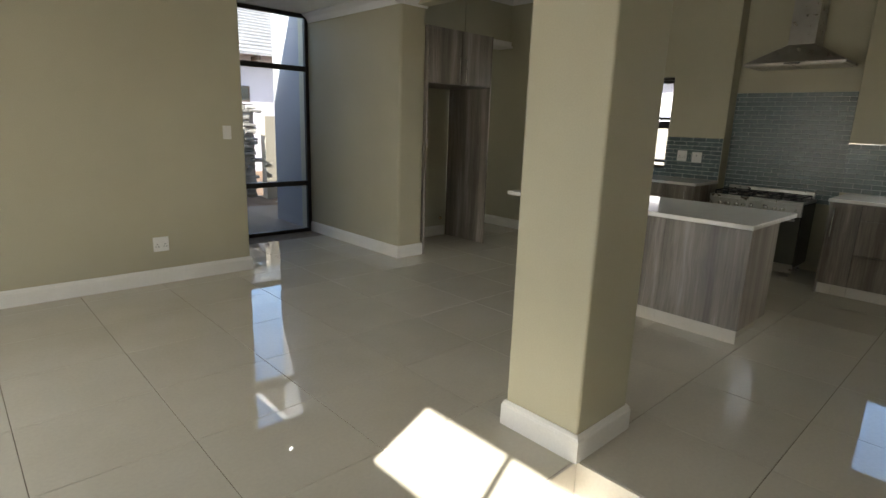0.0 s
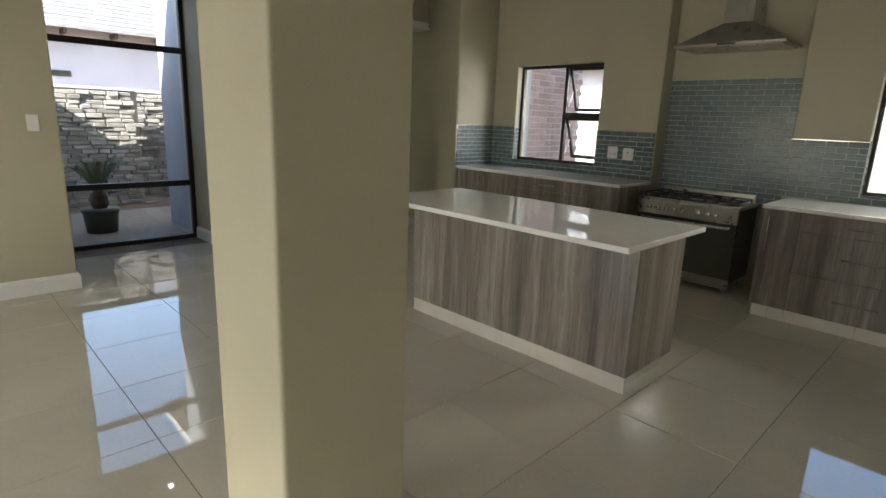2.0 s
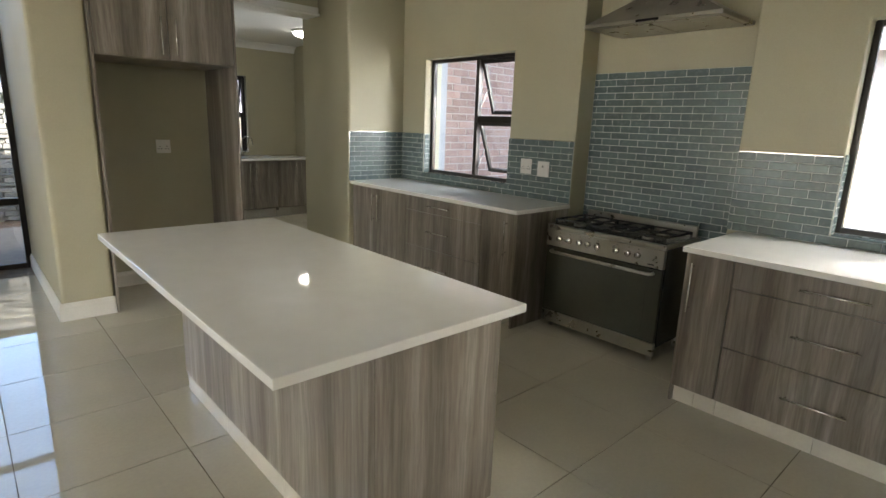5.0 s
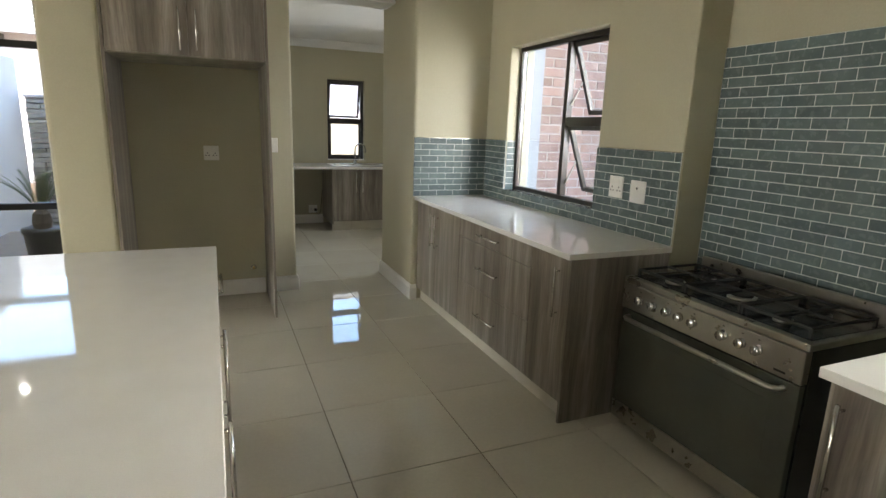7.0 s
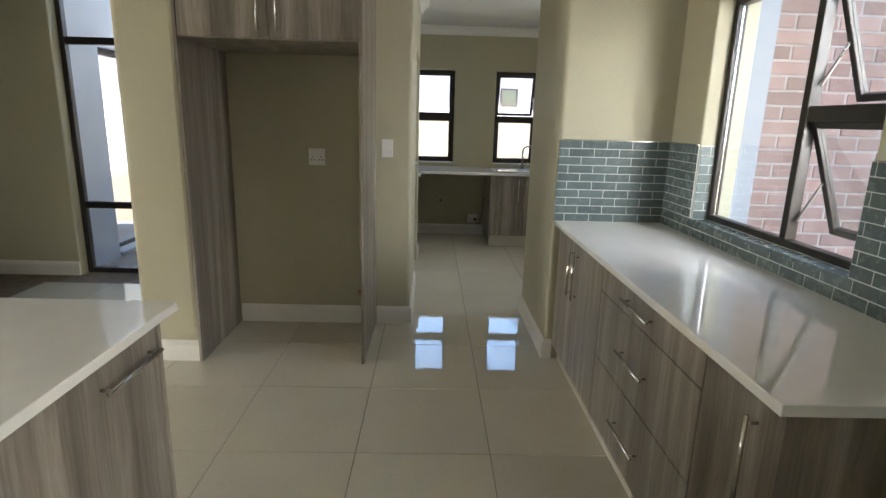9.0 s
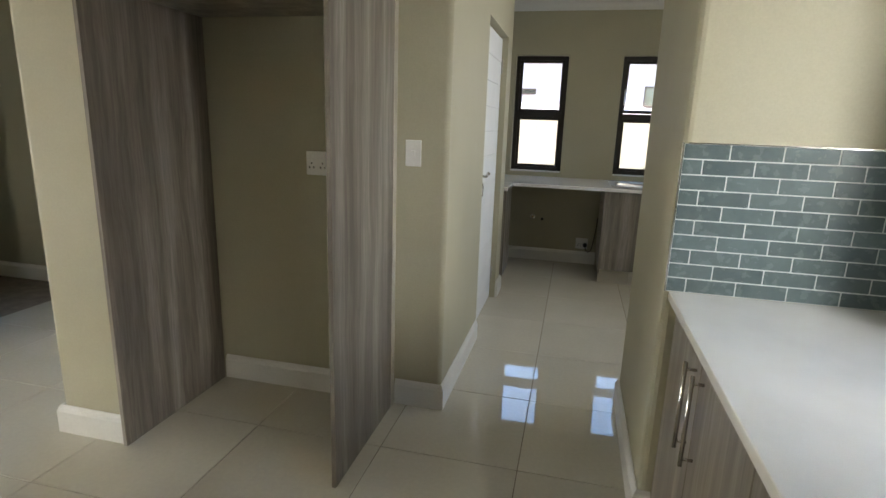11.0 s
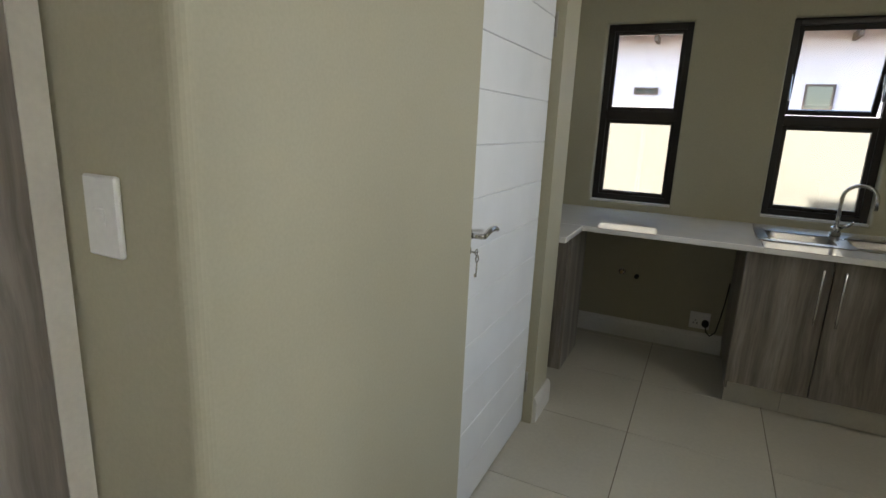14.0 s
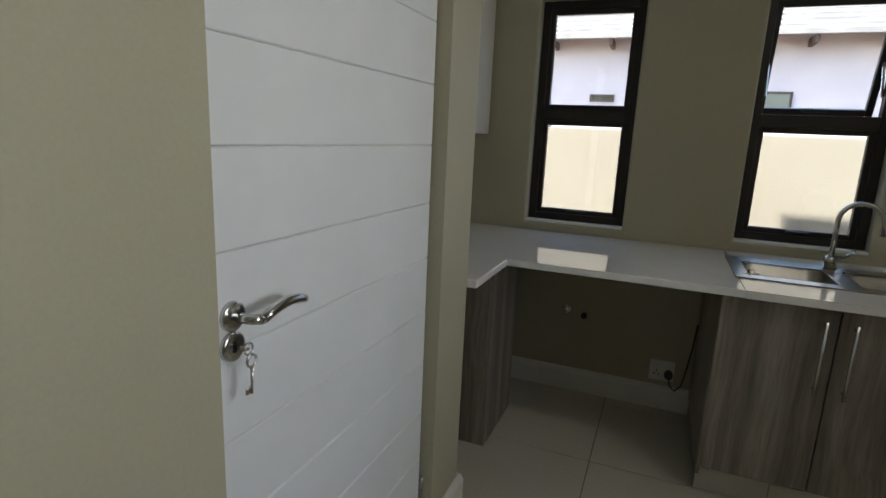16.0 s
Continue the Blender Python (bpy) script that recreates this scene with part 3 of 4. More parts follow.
# window counter: double-door unit, drawer unit, single-door unit
FX = 6.42
for y0, y1, kind_of, words in ((4.02, 4.875, "doors", "grey-brown woodgrain base cabinet with two doors"), (3.07, 4.02, "drawers", "grey-brown woodgrain base cabinet with three drawers"), (2.725, 3.07, "door", "grey-brown woodgrain base cabinet with one narrow door")):
    u = thing("base_cabinet", (6.75, (y0 + y1) / 2, 0), words + " under the window counter", "cabinet", "kitchen base cabinets")
    part("carcass", box(FX + 0.02, 7.03, y0 + 0.001, y1 - 0.001, 0.1, 0.866), SHADOW, u)
    if kind_of == "doors":
        mid = (y0 + y1) / 2 + 0.02
        for a, b, h in ((y0, mid, mid - 0.045), (mid, y1, mid + 0.045)):
            dd = front(u, FX, FX + 0.018, a + GAP, b - GAP, 0.105, 0.862)
            bar_handle(dd, (FX, h, 0.57), (FX, h, 0.79), (-1, 0, 0))
    elif kind_of == "drawers":
        for z0, z1 in ((0.105, 0.42), (0.424, 0.735), (0.739, 0.862)):
            dd = front(u, FX, FX + 0.018, y0 + GAP, y1 - GAP, z0, z1, "drawer")
            zh = (z0 + z1) / 2
            bar_handle(dd, (FX, 3.45, zh), (FX, 3.68, zh), (-1, 0, 0))
    else:
        dd = front(u, FX, FX + 0.018, y0 + GAP, y1 - GAP, 0.105, 0.862)
        bar_handle(dd, (FX, 2.81, 0.57), (FX, 2.81, 0.79), (-1, 0, 0))
    kick_run(u, [(6.46, 6.472, y0 + 0.001, (y0 + y1) / 2, 0.0, 0.1), (6.46, 6.472, (y0 + y1) / 2 + 0.002, y1 - 0.001, 0.0, 0.1)])
solid("end_panel", box(6.41, 7.03, 2.706, 2.724, 0.0, 0.868, 0.001), WOOD, "grey-brown woodgrain end panel beside the range", "panel", "")
bpy.data.objects["end_panel"]["kind"] = "thing"
solid("filler_panel", box(6.425, 6.44, 4.877, 4.888, 0.1, 0.868, 0.001), WOOD, "narrow woodgrain filler strip against the wall", "panel", "thing")
solid("worktop", box(6.39, 7.038, 2.70, 4.886, 0.87, 0.90, 0.003, None, 2), QUARTZ, "polished white quartz worktop under the window", "worktop", "thing")

# counter beyond the range
RX = 6.30
RY = 1.43
for y0, y1, kind_of, words in ((1.19, 1.42, "door", "narrow grey-brown woodgrain base cabinet with one door"), (0.28, 1.19, "drawers", "wide grey-brown woodgrain base cabinet with three drawers"), (-0.55, 0.28, "doors", "grey-brown woodgrain base cabinet with two doors")):
    u = thing("base_cabinet", (6.7, (y0 + y1) / 2, 0), words + " beside the range", "cabinet", "kitchen base cabinets")
    part("carcass", box(RX + 0.02, 7.03, y0 + 0.001, y1 - 0.001, 0.1, 0.866), SHADOW, u)
    if kind_of == "door":
        dd = front(u, RX, RX + 0.018, y0 + GAP, y1 - GAP, 0.105, 0.862)
        bar_handle(dd, (RX, 1.385, 0.57), (RX, 1.385, 0.80), (-1, 0, 0))
    elif kind_of == "drawers":
        for z0, z1 in ((0.105, 0.405), (0.409, 0.725), (0.729, 0.862)):
            dd = front(u, RX, RX + 0.018, y0 + GAP, y1 - GAP, z0, z1, "drawer")
            zh = (z0 + z1) / 2
            bar_handle(dd, (RX, 0.64, zh), (RX, 0.87, zh), (-1, 0, 0))
    else:
        mid = (y0 + y1) / 2
        for a, b, h in ((y0, mid, mid - 0.045), (mid, y1, mid + 0.045)):
            dd = front(u, RX, RX + 0.018, a + GAP, b - GAP, 0.105, 0.862)
            bar_handle(dd, (RX, h, 0.57), (RX, h, 0.79), (-1, 0, 0))
    kick_run(u, [(6.34, 6.352, y0 + 0.001, (y0 + y1) / 2, 0.0, 0.1), (6.34, 6.352, (y0 + y1) / 2 + 0.002, y1 - 0.001, 0.0, 0.1)])
solid("end_panel", box(RX + 0.019, 7.03, 1.421, 1.437, 0.0, 0.868, 0.001), WOOD, "grey-brown woodgrain end panel facing the range", "panel", "thing")
solid("worktop", box(6.27, 7.038, -0.57, 1.445, 0.87, 0.90, 0.003, None, 2), QUARTZ, "polished white quartz worktop beside the range", "worktop", "thing")

# island
isl = thing("kitchen_island", (4.5, 2.3, 0), "kitchen island clad in grey-brown woodgrain board on a cream plinth", "kitchen island")
part("carcass", box(4.285, 4.80, 1.445, 3.18, 0.1, 0.866), SHADOW, isl)
for a, b in ((1.425, 2.02), (2.02, 2.62), (2.62, 3.20)):
    part("back_panel", box(4.262, 4.283, a, b - 0.0006, 0.1, 0.868, 0.0006), WOOD, isl)
part("end_panel", box(4.2835, 4.825, 1.423, 1.443, 0.1, 0.868, 0.001), WOOD, isl)
part("end_panel", box(4.2835, 4.825, 3.182, 3.20, 0.1, 0.868, 0.001), WOOD, isl)
for a, b, name in ((1.445, 1.85, "door"), (1.85, 2.345, "door"), (2.345, 2.72, "door"), (2.72, 3.18, "door")):
    dd = front(isl, 4.802, 4.82, a + GAP, b - GAP, 0.105, 0.862, name)
    if b > 3:
        bar_handle(dd, (4.82, 2.90, 0.80), (4.82, 3.13, 0.80), (1, 0, 0))
    else:
        h = b - 0.045 if b < 2.4 else a + 0.045
        bar_handle(dd, (4.82, h, 0.57), (4.82, h, 0.80), (1, 0, 0))
kick_run(isl, [(4.268, 4.28, 1.43, 2.02, 0, 0.099), (4.268, 4.28, 2.022, 2.62, 0, 0.099), (4.268, 4.28, 2.622, 3.19, 0, 0.099), (4.281, 4.67, 1.47, 1.482, 0, 0.099), (4.672, 4.80, 1.47, 1.482, 0, 0.099), (4.788, 4.80, 1.483, 3.18, 0, 0.099)])
solid("island_worktop", box(3.93, 4.838, 1.325, 3.295, 0.87, 0.90, 0.003, None, 2), QUARTZ, "polished white quartz worktop overhanging the island", "worktop", "thing")

# fridge surround
fr = thing("fridge_surround", (4.74, 5.1, 0), "tall woodgrain surround with cupboard over an empty fridge space", "cabinet")
part("side_panel", box(4.237, 4.255, 4.745, 5.44, 0.0, 2.45, 0.001), WOOD, fr)
part("side_panel", box(5.222, 5.24, 4.745, 5.44, 0.0, 2.45, 0.001), WOOD, fr)
part("cupboard_box", box(4.256, 5.221, 4.765, 5.44, 1.875, 2.45), WOOD, fr)
for a, b, h in ((4.258, 4.74, 4.69), (4.74, 5.219, 4.79)):
    dd = part("door", box(a + GAP, b - GAP, 4.745, 4.763, 1.88, 2.445, 0.0015), WOOD, fr)
    bar_handle(dd, (h, 4.745, 1.93), (h, 4.745, 2.15), (0, -1, 0))
part("edge_strip", box(5.2405, 5.2435, 5.40, 5.441, 0.0, 2.45), KICK, fr)

# ---- range cooker ----
rg = thing("range_cooker", (6.95, 2.18, 0), "freestanding wide stainless steel gas range with black hob", "range cooker")
Y0, Y1, OX, OT = 1.73, 2.64, 6.69, 0.79
part("body", box(OX + 0.03, 7.19, Y0, Y1, 0.1, OT - 0.03, 0.004), ENAMEL, rg, "black enamel body")
part("hob_top", box(OX, 7.19, Y0 - 0.004, Y1 + 0.004, OT - 0.03, OT, 0.006, None, 2), STEEL, rg)
part("hob_plate", box(OX + 0.04, 7.15, Y0 + 0.02, Y1 - 0.02, OT - 0.002, OT + 0.003, 0.001), ENAMEL, rg, "black hob plate")
part("control_panel", box(OX - 0.004, OX + 0.03, Y0, Y1, 0.635, OT - 0.031, 0.003), STEEL, rg)
for y in (2.52, 2.435, 2.35, 2.28, 2.205, 2.06, 1.975, 1.905):
    k = part("knob", disc((OX - 0.004, y, 0.70), (-1, 0, 0), 0.02, 0.026, 20), CHROME, rg, "round steel knob", True)
    part("pointer", box(OX - 0.032, OX - 0.008, y - 0.003, y + 0.003, 0.684, 0.717, 0.001), STEEL, k)
    part("mark", box(OX - 0.0055, OX - 0.0035, y - 0.004, y + 0.004, 0.737, 0.741), RUBBER, rg)
part("badge", box(OX - 0.0055, OX - 0.0035, 1.79, 1.835, 0.652, 0.66), RUBBER, rg)
part("oven_door", box(OX, OX + 0.03, Y0 + 0.004, Y1 - 0.004, 0.135, 0.628, 0.003), OVEN_GLASS, rg, "dark glass oven door")
part("oven_window", box(OX - 0.0015, OX + 0.001, Y0 + 0.10, Y1 - 0.10, 0.2, 0.53, 0.0004), OVEN_GLASS, rg)
hz = 0.6
bm = tube([(OX, Y1 - 0.06, hz), (OX - 0.03, Y1 - 0.063, hz), (OX - 0.045, Y1 - 0.085, hz), (OX - 0.045, Y0 + 0.085, hz), (OX - 0.03, Y0 + 0.063, hz), (OX, Y0 + 0.06, hz)], 0.011, 12)
part("oven_handle", bm, STEEL, rg, "steel oven handle", True)
part("storage_drawer", box(OX - 0.002, OX + 0.03, Y0 + 0.002, Y1 - 0.002, 0.045, 0.132, 0.003), STEEL, rg)
for x in (OX + 0.06, 7.12):
    for y in (Y0 + 0.05, Y1 - 0.05):
        part("foot", tube([(x, y, 0.0), (x, y, 0.1)], 0.018, 12), STEEL, rg, "", True)
part("upstand", box(7.165, 7.188, Y0 + 0.02, Y1 - 0.02, OT, OT + 0.075, 0.004), STEEL, rg)
for cx, cy, r in ((6.82, 2.45, 0.045), (7.03, 2.45, 0.035), (6.93, 2.185, 0.06), (6.82, 1.92, 0.035), (7.03, 1.92, 0.045)):
    bn = part("burner", disc((cx, cy, OT + 0.003), (0, 0, 1), r, 0.012, 24), STEEL, rg, "steel gas burner", True)
    part("burner_cap", disc((cx, cy, OT + 0.015), (0, 0, 1), r * 0.75, 0.01, 24), IRON, bn, "", True)
for a, b in ((1.765, 2.035), (2.05, 2.32), (2.335, 2.605)):
    top = OT + 0.042
    for x in (6.745, 6.925, 7.115):
        part("pan_support_bar", box(x - 0.005, x + 0.005, a, b, top - 0.012, top, 0.002), IRON, rg, "black cast iron bar")
    for y in (a, (a + b) / 2, b):
        part("pan_support_bar", box(6.745, 7.115, y - 0.005, y + 0.005, top - 0.0125, top - 0.0005, 0.002), IRON, rg, "black cast iron bar")
    for x in (6.745, 7.115):
        for y in (a, b):
            part("pan_support_foot", box(x - 0.006, x + 0.006, y - 0.006, y + 0.006, OT + 0.002, top - 0.002, 0.001), IRON, rg)

# ---- extractor hood ----
hd = thing("extractor_hood", (7.0, 2.07, 2.1), "stainless steel pyramid extractor hood over the range", "extractor hood")
part("rim", box(6.75, 7.238, 1.61, 2.52, 2.145, 2.17, 0.003), STEEL, hd)
bm = bmesh.new()
lo = [bm.verts.new(p) for p in ((6.755, 1.615, 2.17), (7.236, 1.615, 2.17), (7.236, 2.515, 2.17), (6.755, 2.515, 2.17))]
hi = [bm.verts.new(p) for p in ((6.95, 1.945, 2.36), (7.236, 1.945, 2.36), (7.236, 2.185, 2.36), (6.95, 2.185, 2.36))]
for k in range(4):
    bm.faces.new((lo[k], lo[(k + 1) % 4], hi[(k + 1) % 4], hi[k]))
bm.faces.new(lo)
bm.faces.new(hi)
part("canopy", bm, STEEL, hd)
part("flue", box(6.95, 7.236, 1.945, 2.185, 2.36, 3.14, 0.002), STEEL, hd)
part("control_strip", box(6.747, 6.751, 1.99, 2.14, 2.15, 2.165, 0.001), ENAMEL, hd)
for y0, y1 in ((1.64, 2.06), (2.07, 2.49)):
    part("grease_filter", box(6.79, 7.2, y0, y1, 2.139, 2.146, 0.002), STEEL, hd)

# ---- sockets and switches ----
socket_plate("wall_socket", (7.032, 3.165, 1.165), (-1, 0, 0), 0.115, 0.125, "double")
socket_plate("cooker_switch", (7.032, 2.985, 1.155), (-1, 0, 0), 0.115, 0.125, "isolator")
socket_plate("wall_socket", (1.66, 5.265, 0.35), (0, -1, 0), 0.125, 0.125, "double")
socket_plate("light_switch", (2.29, 5.265, 1.31), (0, -1, 0), 0.075, 0.12, "switch")
socket_plate("wall_socket", (4.835, 5.46, 1.21), (0, -1, 0), 0.115, 0.115, "double")
socket_plate("light_switch", (5.32, 5.46, 1.28), (0, -1, 0), 0.075, 0.12, "switch")
sk = socket_plate("wall_socket", (6.19, 8.81, 0.215), (0, -1, 0), 0.125, 0.115, "single")
pl = thing("plug", (6.225, 8.79, 0.2), "black plug and cable in the scullery socket", "plug")
part("plug_body", disc((6.225, 8.798, 0.205), (0, -1, 0), 0.022, 0.04, 16), RUBBER, pl, "", True)
part("cable", tube([(6.225, 8.76, 0.2), (6.235, 8.745, 0.16), (6.26, 8.75, 0.135), (6.29, 8.77, 0.16), (6.305, 8.785, 0.24), (6.32, 8.79, 0.36), (6.33, 8.79, 0.5)], 0.004, 8), RUBBER, pl, "", True)
for at, n, nm in (((5.12, 5.445, 0.235), (0, -1, 0), "brass water point in the fridge space"), ((5.66, 8.81, 0.47), (0, -1, 0), "brass water point under the scullery counter")):
    wp = thing("water_point", at, nm, "tap")
    y = at[1]
    part("rose", disc((at[0], y, at[2]), n, 0.024, 0.006, 18), CHROME, wp, "", True)
    part("stub", tube([(at[0], y - 0.005, at[2]), (at[0], y - 0.035, at[2])], 0.011, 12), BRASS, wp, "", True)
wp = thing("waste_point", (5.76, 8.81, 0.45), "dark plastic drain outlet under the scullery counter", "drain")
part("pipe", tube([(5.76, 8.81, 0.45), (5.76, 8.785, 0.45)], 0.016, 14), RUBBER, wp, "", True)

# ---- scullery fittings ----
bm = box(4.852, 6.40, 8.0, 8.805, 0.87, 0.90, 0.003)
part_top = box(4.852, 5.515, 7.605, 7.9995, 0.87, 0.90, 0.003, bm)
box(7.17, 7.79, 8.0, 8.805, 0.87, 0.90, 0.003, bm)
box(6.4005, 7.1695, 8.0, 8.215, 0.87, 0.90, 0.0, bm)
box(6.4005, 7.1695, 8.63, 8.805, 0.87, 0.90, 0.0, bm)
solid("scullery_worktop", bm, QUARTZ, "white quartz L-shaped worktop along the scullery wall", "worktop", "thing")
SY = 8.05
for x0, x1 in ((6.335, 7.09), (7.09, 7.78)):
    u = thing("sink_cabinet", ((x0 + x1) / 2, 8.4, 0), "grey-brown woodgrain base cabinet under the scullery sink", "cabinet", "scullery base cabinets")
    part("carcass", box(x0 + 0.018, x1 - 0.001, SY + 0.02, 8.80, 0.14, 0.66), SHADOW, u)
    part("side_panel", box(x0, x0 + 0.017, SY + 0.02, 8.80, 0.1, 0.866, 0.001), WOOD, u)
    mid = (x0 + x1) / 2
    for a, b, h in ((x0, mid, mid - 0.045), (mid, x1, mid + 0.045)):
        dd = part("door", box(a + GAP, b - GAP, SY, SY + 0.018, 0.145, 0.862, 0.0015), WOOD, u)
        bar_handle(dd, (h, SY, 0.56), (h, SY, 0.80), (0, -1, 0))
    kick_run(u, [(x0 + 0.01, mid - 0.1, 8.13, 8.142, 0.0, 0.139), (mid - 0.098, x1, 8.13, 8.142, 0.0, 0.139)])
lp = thing("counter_support", (5.2, 8.0, 0), "dark woodgrain panels carrying the corner of the worktop", "panel")
part("side_panel", box(5.44, 5.458, 8.02, 8.45, 0.0, 0.868, 0.001), WOOD, lp)
part("front_panel", box(4.86, 5.438, 8.02, 8.038, 0.0, 0.868, 0.001), WOOD, lp)
up = thing("wall_cabinet", (5.0, 8.2, 1.41), "pale wall cabinet hung beside the scullery window", "cabinet")
part("carcass", box(4.852, 5.13, 7.62, 8.78, 1.41, 2.3, 0.001), TRIM, up)
for a, b in ((7.62, 8.2), (8.2, 8.78)):
    part("door", box(5.131, 5.149, a + GAP, b - GAP, 1.412, 2.298, 0.0015), TRIM, up)

# double bowl sink
sn = thing("kitchen_sink", (6.78, 8.43, 0.9), "stainless steel double bowl inset sink", "sink")
bm = bmesh.new()


def bowl(bm, x0, x1, y0, y1, depth, r=0.06):
    """Rounded rectangular bowl with sloping sides, open at the top."""
    rings = []
    for z, inset in ((0.903, 0.0), (0.895, 0.008), (0.9 - depth + 0.02, 0.02), (0.9 - depth, 0.045)):
        ring = []
        for cx, cy, a0 in ((x1 - r, y1 - r, 0), (x0 + r, y1 - r, 90), (x0 + r, y0 + r, 180), (x1 - r, y0 + r, 270)):
            for k in range(6):
                a = radians(a0 + 18 * k)
                rr = r - inset if r - inset > 0.005 else 0.005
                ring.append(bm.verts.new((cx + rr * math.cos(a), cy + rr * math.sin(a), z)))
        rings.append(ring)
    for p, q in zip(rings, rings[1:]):
        for k in range(len(p)):
            bm.faces.new((p[k], p[(k + 1) % len(p)], q[(k + 1) % len(p)], q[k]))
    bm.faces.new(rings[-1])


for x0, x1 in ((6.43, 6.755), (6.81, 7.135)):
    b2 = bmesh.new()
    bowl(b2, x0, x1, 8.25, 8.55, 0.15)
    part("bowl", b2, STEEL, sn, "", True)
    part("drain", disc(((x0 + x1) / 2, 8.4, 0.7505), (0, 0, 1), 0.04, 0.004, 20), CHROME, sn, "", True)
bm = box(6.385, 6.44, 8.20, 8.645, 0.899, 0.9055, 0.002)
box(7.125, 7.185, 8.20, 8.645, 0.899, 0.9055, 0.002, bm)
box(6.745, 6.82, 8.262, 8.54, 0.899, 0.9055, 0.0, bm)
box(6.4405, 7.1245, 8.20, 8.262, 0.899, 0.9055, 0.0, bm)
box(6.4405, 7.1245, 8.54, 8.645, 0.899, 0.9055, 0.0, bm)
part("rim", bm, STEEL, sn)
tp = thing("mixer_tap", (6.782, 8.575, 0.906), "tall chrome swan-neck mixer tap", "tap")
part("base", disc((6.782, 8.585, 0.9055), (0, 0, 1), 0.025, 0.055, 20), CHROME, tp, "", True)
arc = [(6.782, 8.585, 0.95), (6.782, 8.585, 1.10)] + [(6.782 + 0.075 - 0.075 * math.cos(a), 8.585 - 0.04 * (1 - math.cos(a)) / 2, 1.12 + 0.075 * math.sin(a)) for a in (k * math.pi / 8 for k in range(9))] + [(6.932, 8.545, 1.07)]
part("spout", tube(arc, 0.0105, 12), CHROME, tp, "", True)
part("lever", tube([(6.795, 8.57, 0.955), (6.83, 8.545, 0.975), (6.845, 8.53, 1.0)], 0.007, 10), CHROME, tp, "", True)

# ---- lamps ----
cl = thing("ceiling_light", (7.1, 7.1, SCUL), "round white ceiling light, lit", "ceiling light")
part("base_ring", disc((7.1, 7.1, SCUL), (0, 0, -1), 0.17, 0.03, 32), PLASTIC, cl, "", True)
bm = bmesh.new()
bmesh.ops.create_uvsphere(bm, u_segments=28, v_segments=12, radius=0.155, matrix=Matrix.LocRotScale((7.1, 7.1, SCUL - 0.03), None, (1, 1, 0.38)))
part("diffuser", bm, LAMP, cl, "glowing opal diffuser", True)
for x, y, z in DOWNLIGHTS:
    dl = thing("downlight", (x, y, z), "small recessed white ceiling downlight, lit", "downlight", "ceiling downlights")
    part("bezel", disc((x, y, z), (0, 0, -1), 0.045, 0.006, 24), PLASTIC, dl, "", True)
    part("lens", disc((x, y, z - 0.006), (0, 0, -1), 0.02, 0.002, 16), SPOT, dl)

# ---- outside ----
solid("ground", box(-400, 400, -400, 400, -0.55, -0.31), SOIL, "bare brown garden soil", "ground")
bm = bmesh.new()
bmesh.ops.create_grid(bm, x_segments=60, y_segments=60, size=1, matrix=Matrix.LocRotScale((3.5, 8.7, -0.1), None, (3.4, 1.95, 1)))
for v in bm.verts:
    v.co.z += 0.035 * noise.noise(v.co * 2.1) + 0.018 * noise.noise(v.co * 7.0)
solid("garden_bed", bm, SOIL, "bare brown earth of the planting bed", "ground")
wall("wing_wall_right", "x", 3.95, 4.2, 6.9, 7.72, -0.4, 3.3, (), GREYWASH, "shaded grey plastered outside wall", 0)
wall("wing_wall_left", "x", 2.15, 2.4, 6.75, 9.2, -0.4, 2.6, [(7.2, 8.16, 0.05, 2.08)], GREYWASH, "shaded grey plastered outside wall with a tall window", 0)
# low wall added so its shadow slopes across the stone wall
wall("shadow_wall_low", "x", 2.15, 2.4, 9.2, 10.1, -0.4, 2.2, (), GREYWASH, "low grey plastered wall added to cast the stone wall's shadow", 0)
# unseen far wall and roof, added to keep light out behind window_7
wall("wing_wall_far", "x", 0.3, 0.5, 6.75, 9.2, -0.4, 2.6, (), GREYWASH, "unseen grey plastered wall added to darken the wing room", 0)
solid("roof_wing", box(0.3, 2.4, 6.76, 9.2, 2.6, 2.7), CEIL, "unseen flat roof added to darken the wing room", "roof")
w = thing("window_7", (2.3, 7.68, 0.05), "tall dark framed outside window in the grey wall", "window", "", "structure")
part("window_frame", rect_frame("x", 2.22, 2.28, 7.2, 8.16, 0.05, 2.08, 0.05), ALU, w)
pane(box(2.247, 2.253, 7.24, 8.12, 0.09, 2.04), w)
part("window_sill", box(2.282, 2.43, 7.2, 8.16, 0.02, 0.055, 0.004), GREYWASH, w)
# unseen slab added to block the sun, notched for the high strip window
bm = box(-4.6, -1.11, 1.05, 4.8, 2.5, 2.6)
box(-4.6, -1.85, -0.5, 1.05, 2.5, 2.6, 0, bm)
box(-4.6, -1.11, -5.2, -0.5, 2.5, 2.6, 0, bm)
solid("sun_block_roof", bm, CEIL, "unseen flat slab added to keep sun out of the lounge doors", "roof")
solid("room_beyond", box(0.6, 2.14, 6.9, 9.2, -0.05, -0.01), PORCELAIN, "tiled floor of the room behind the outside window", "floor")

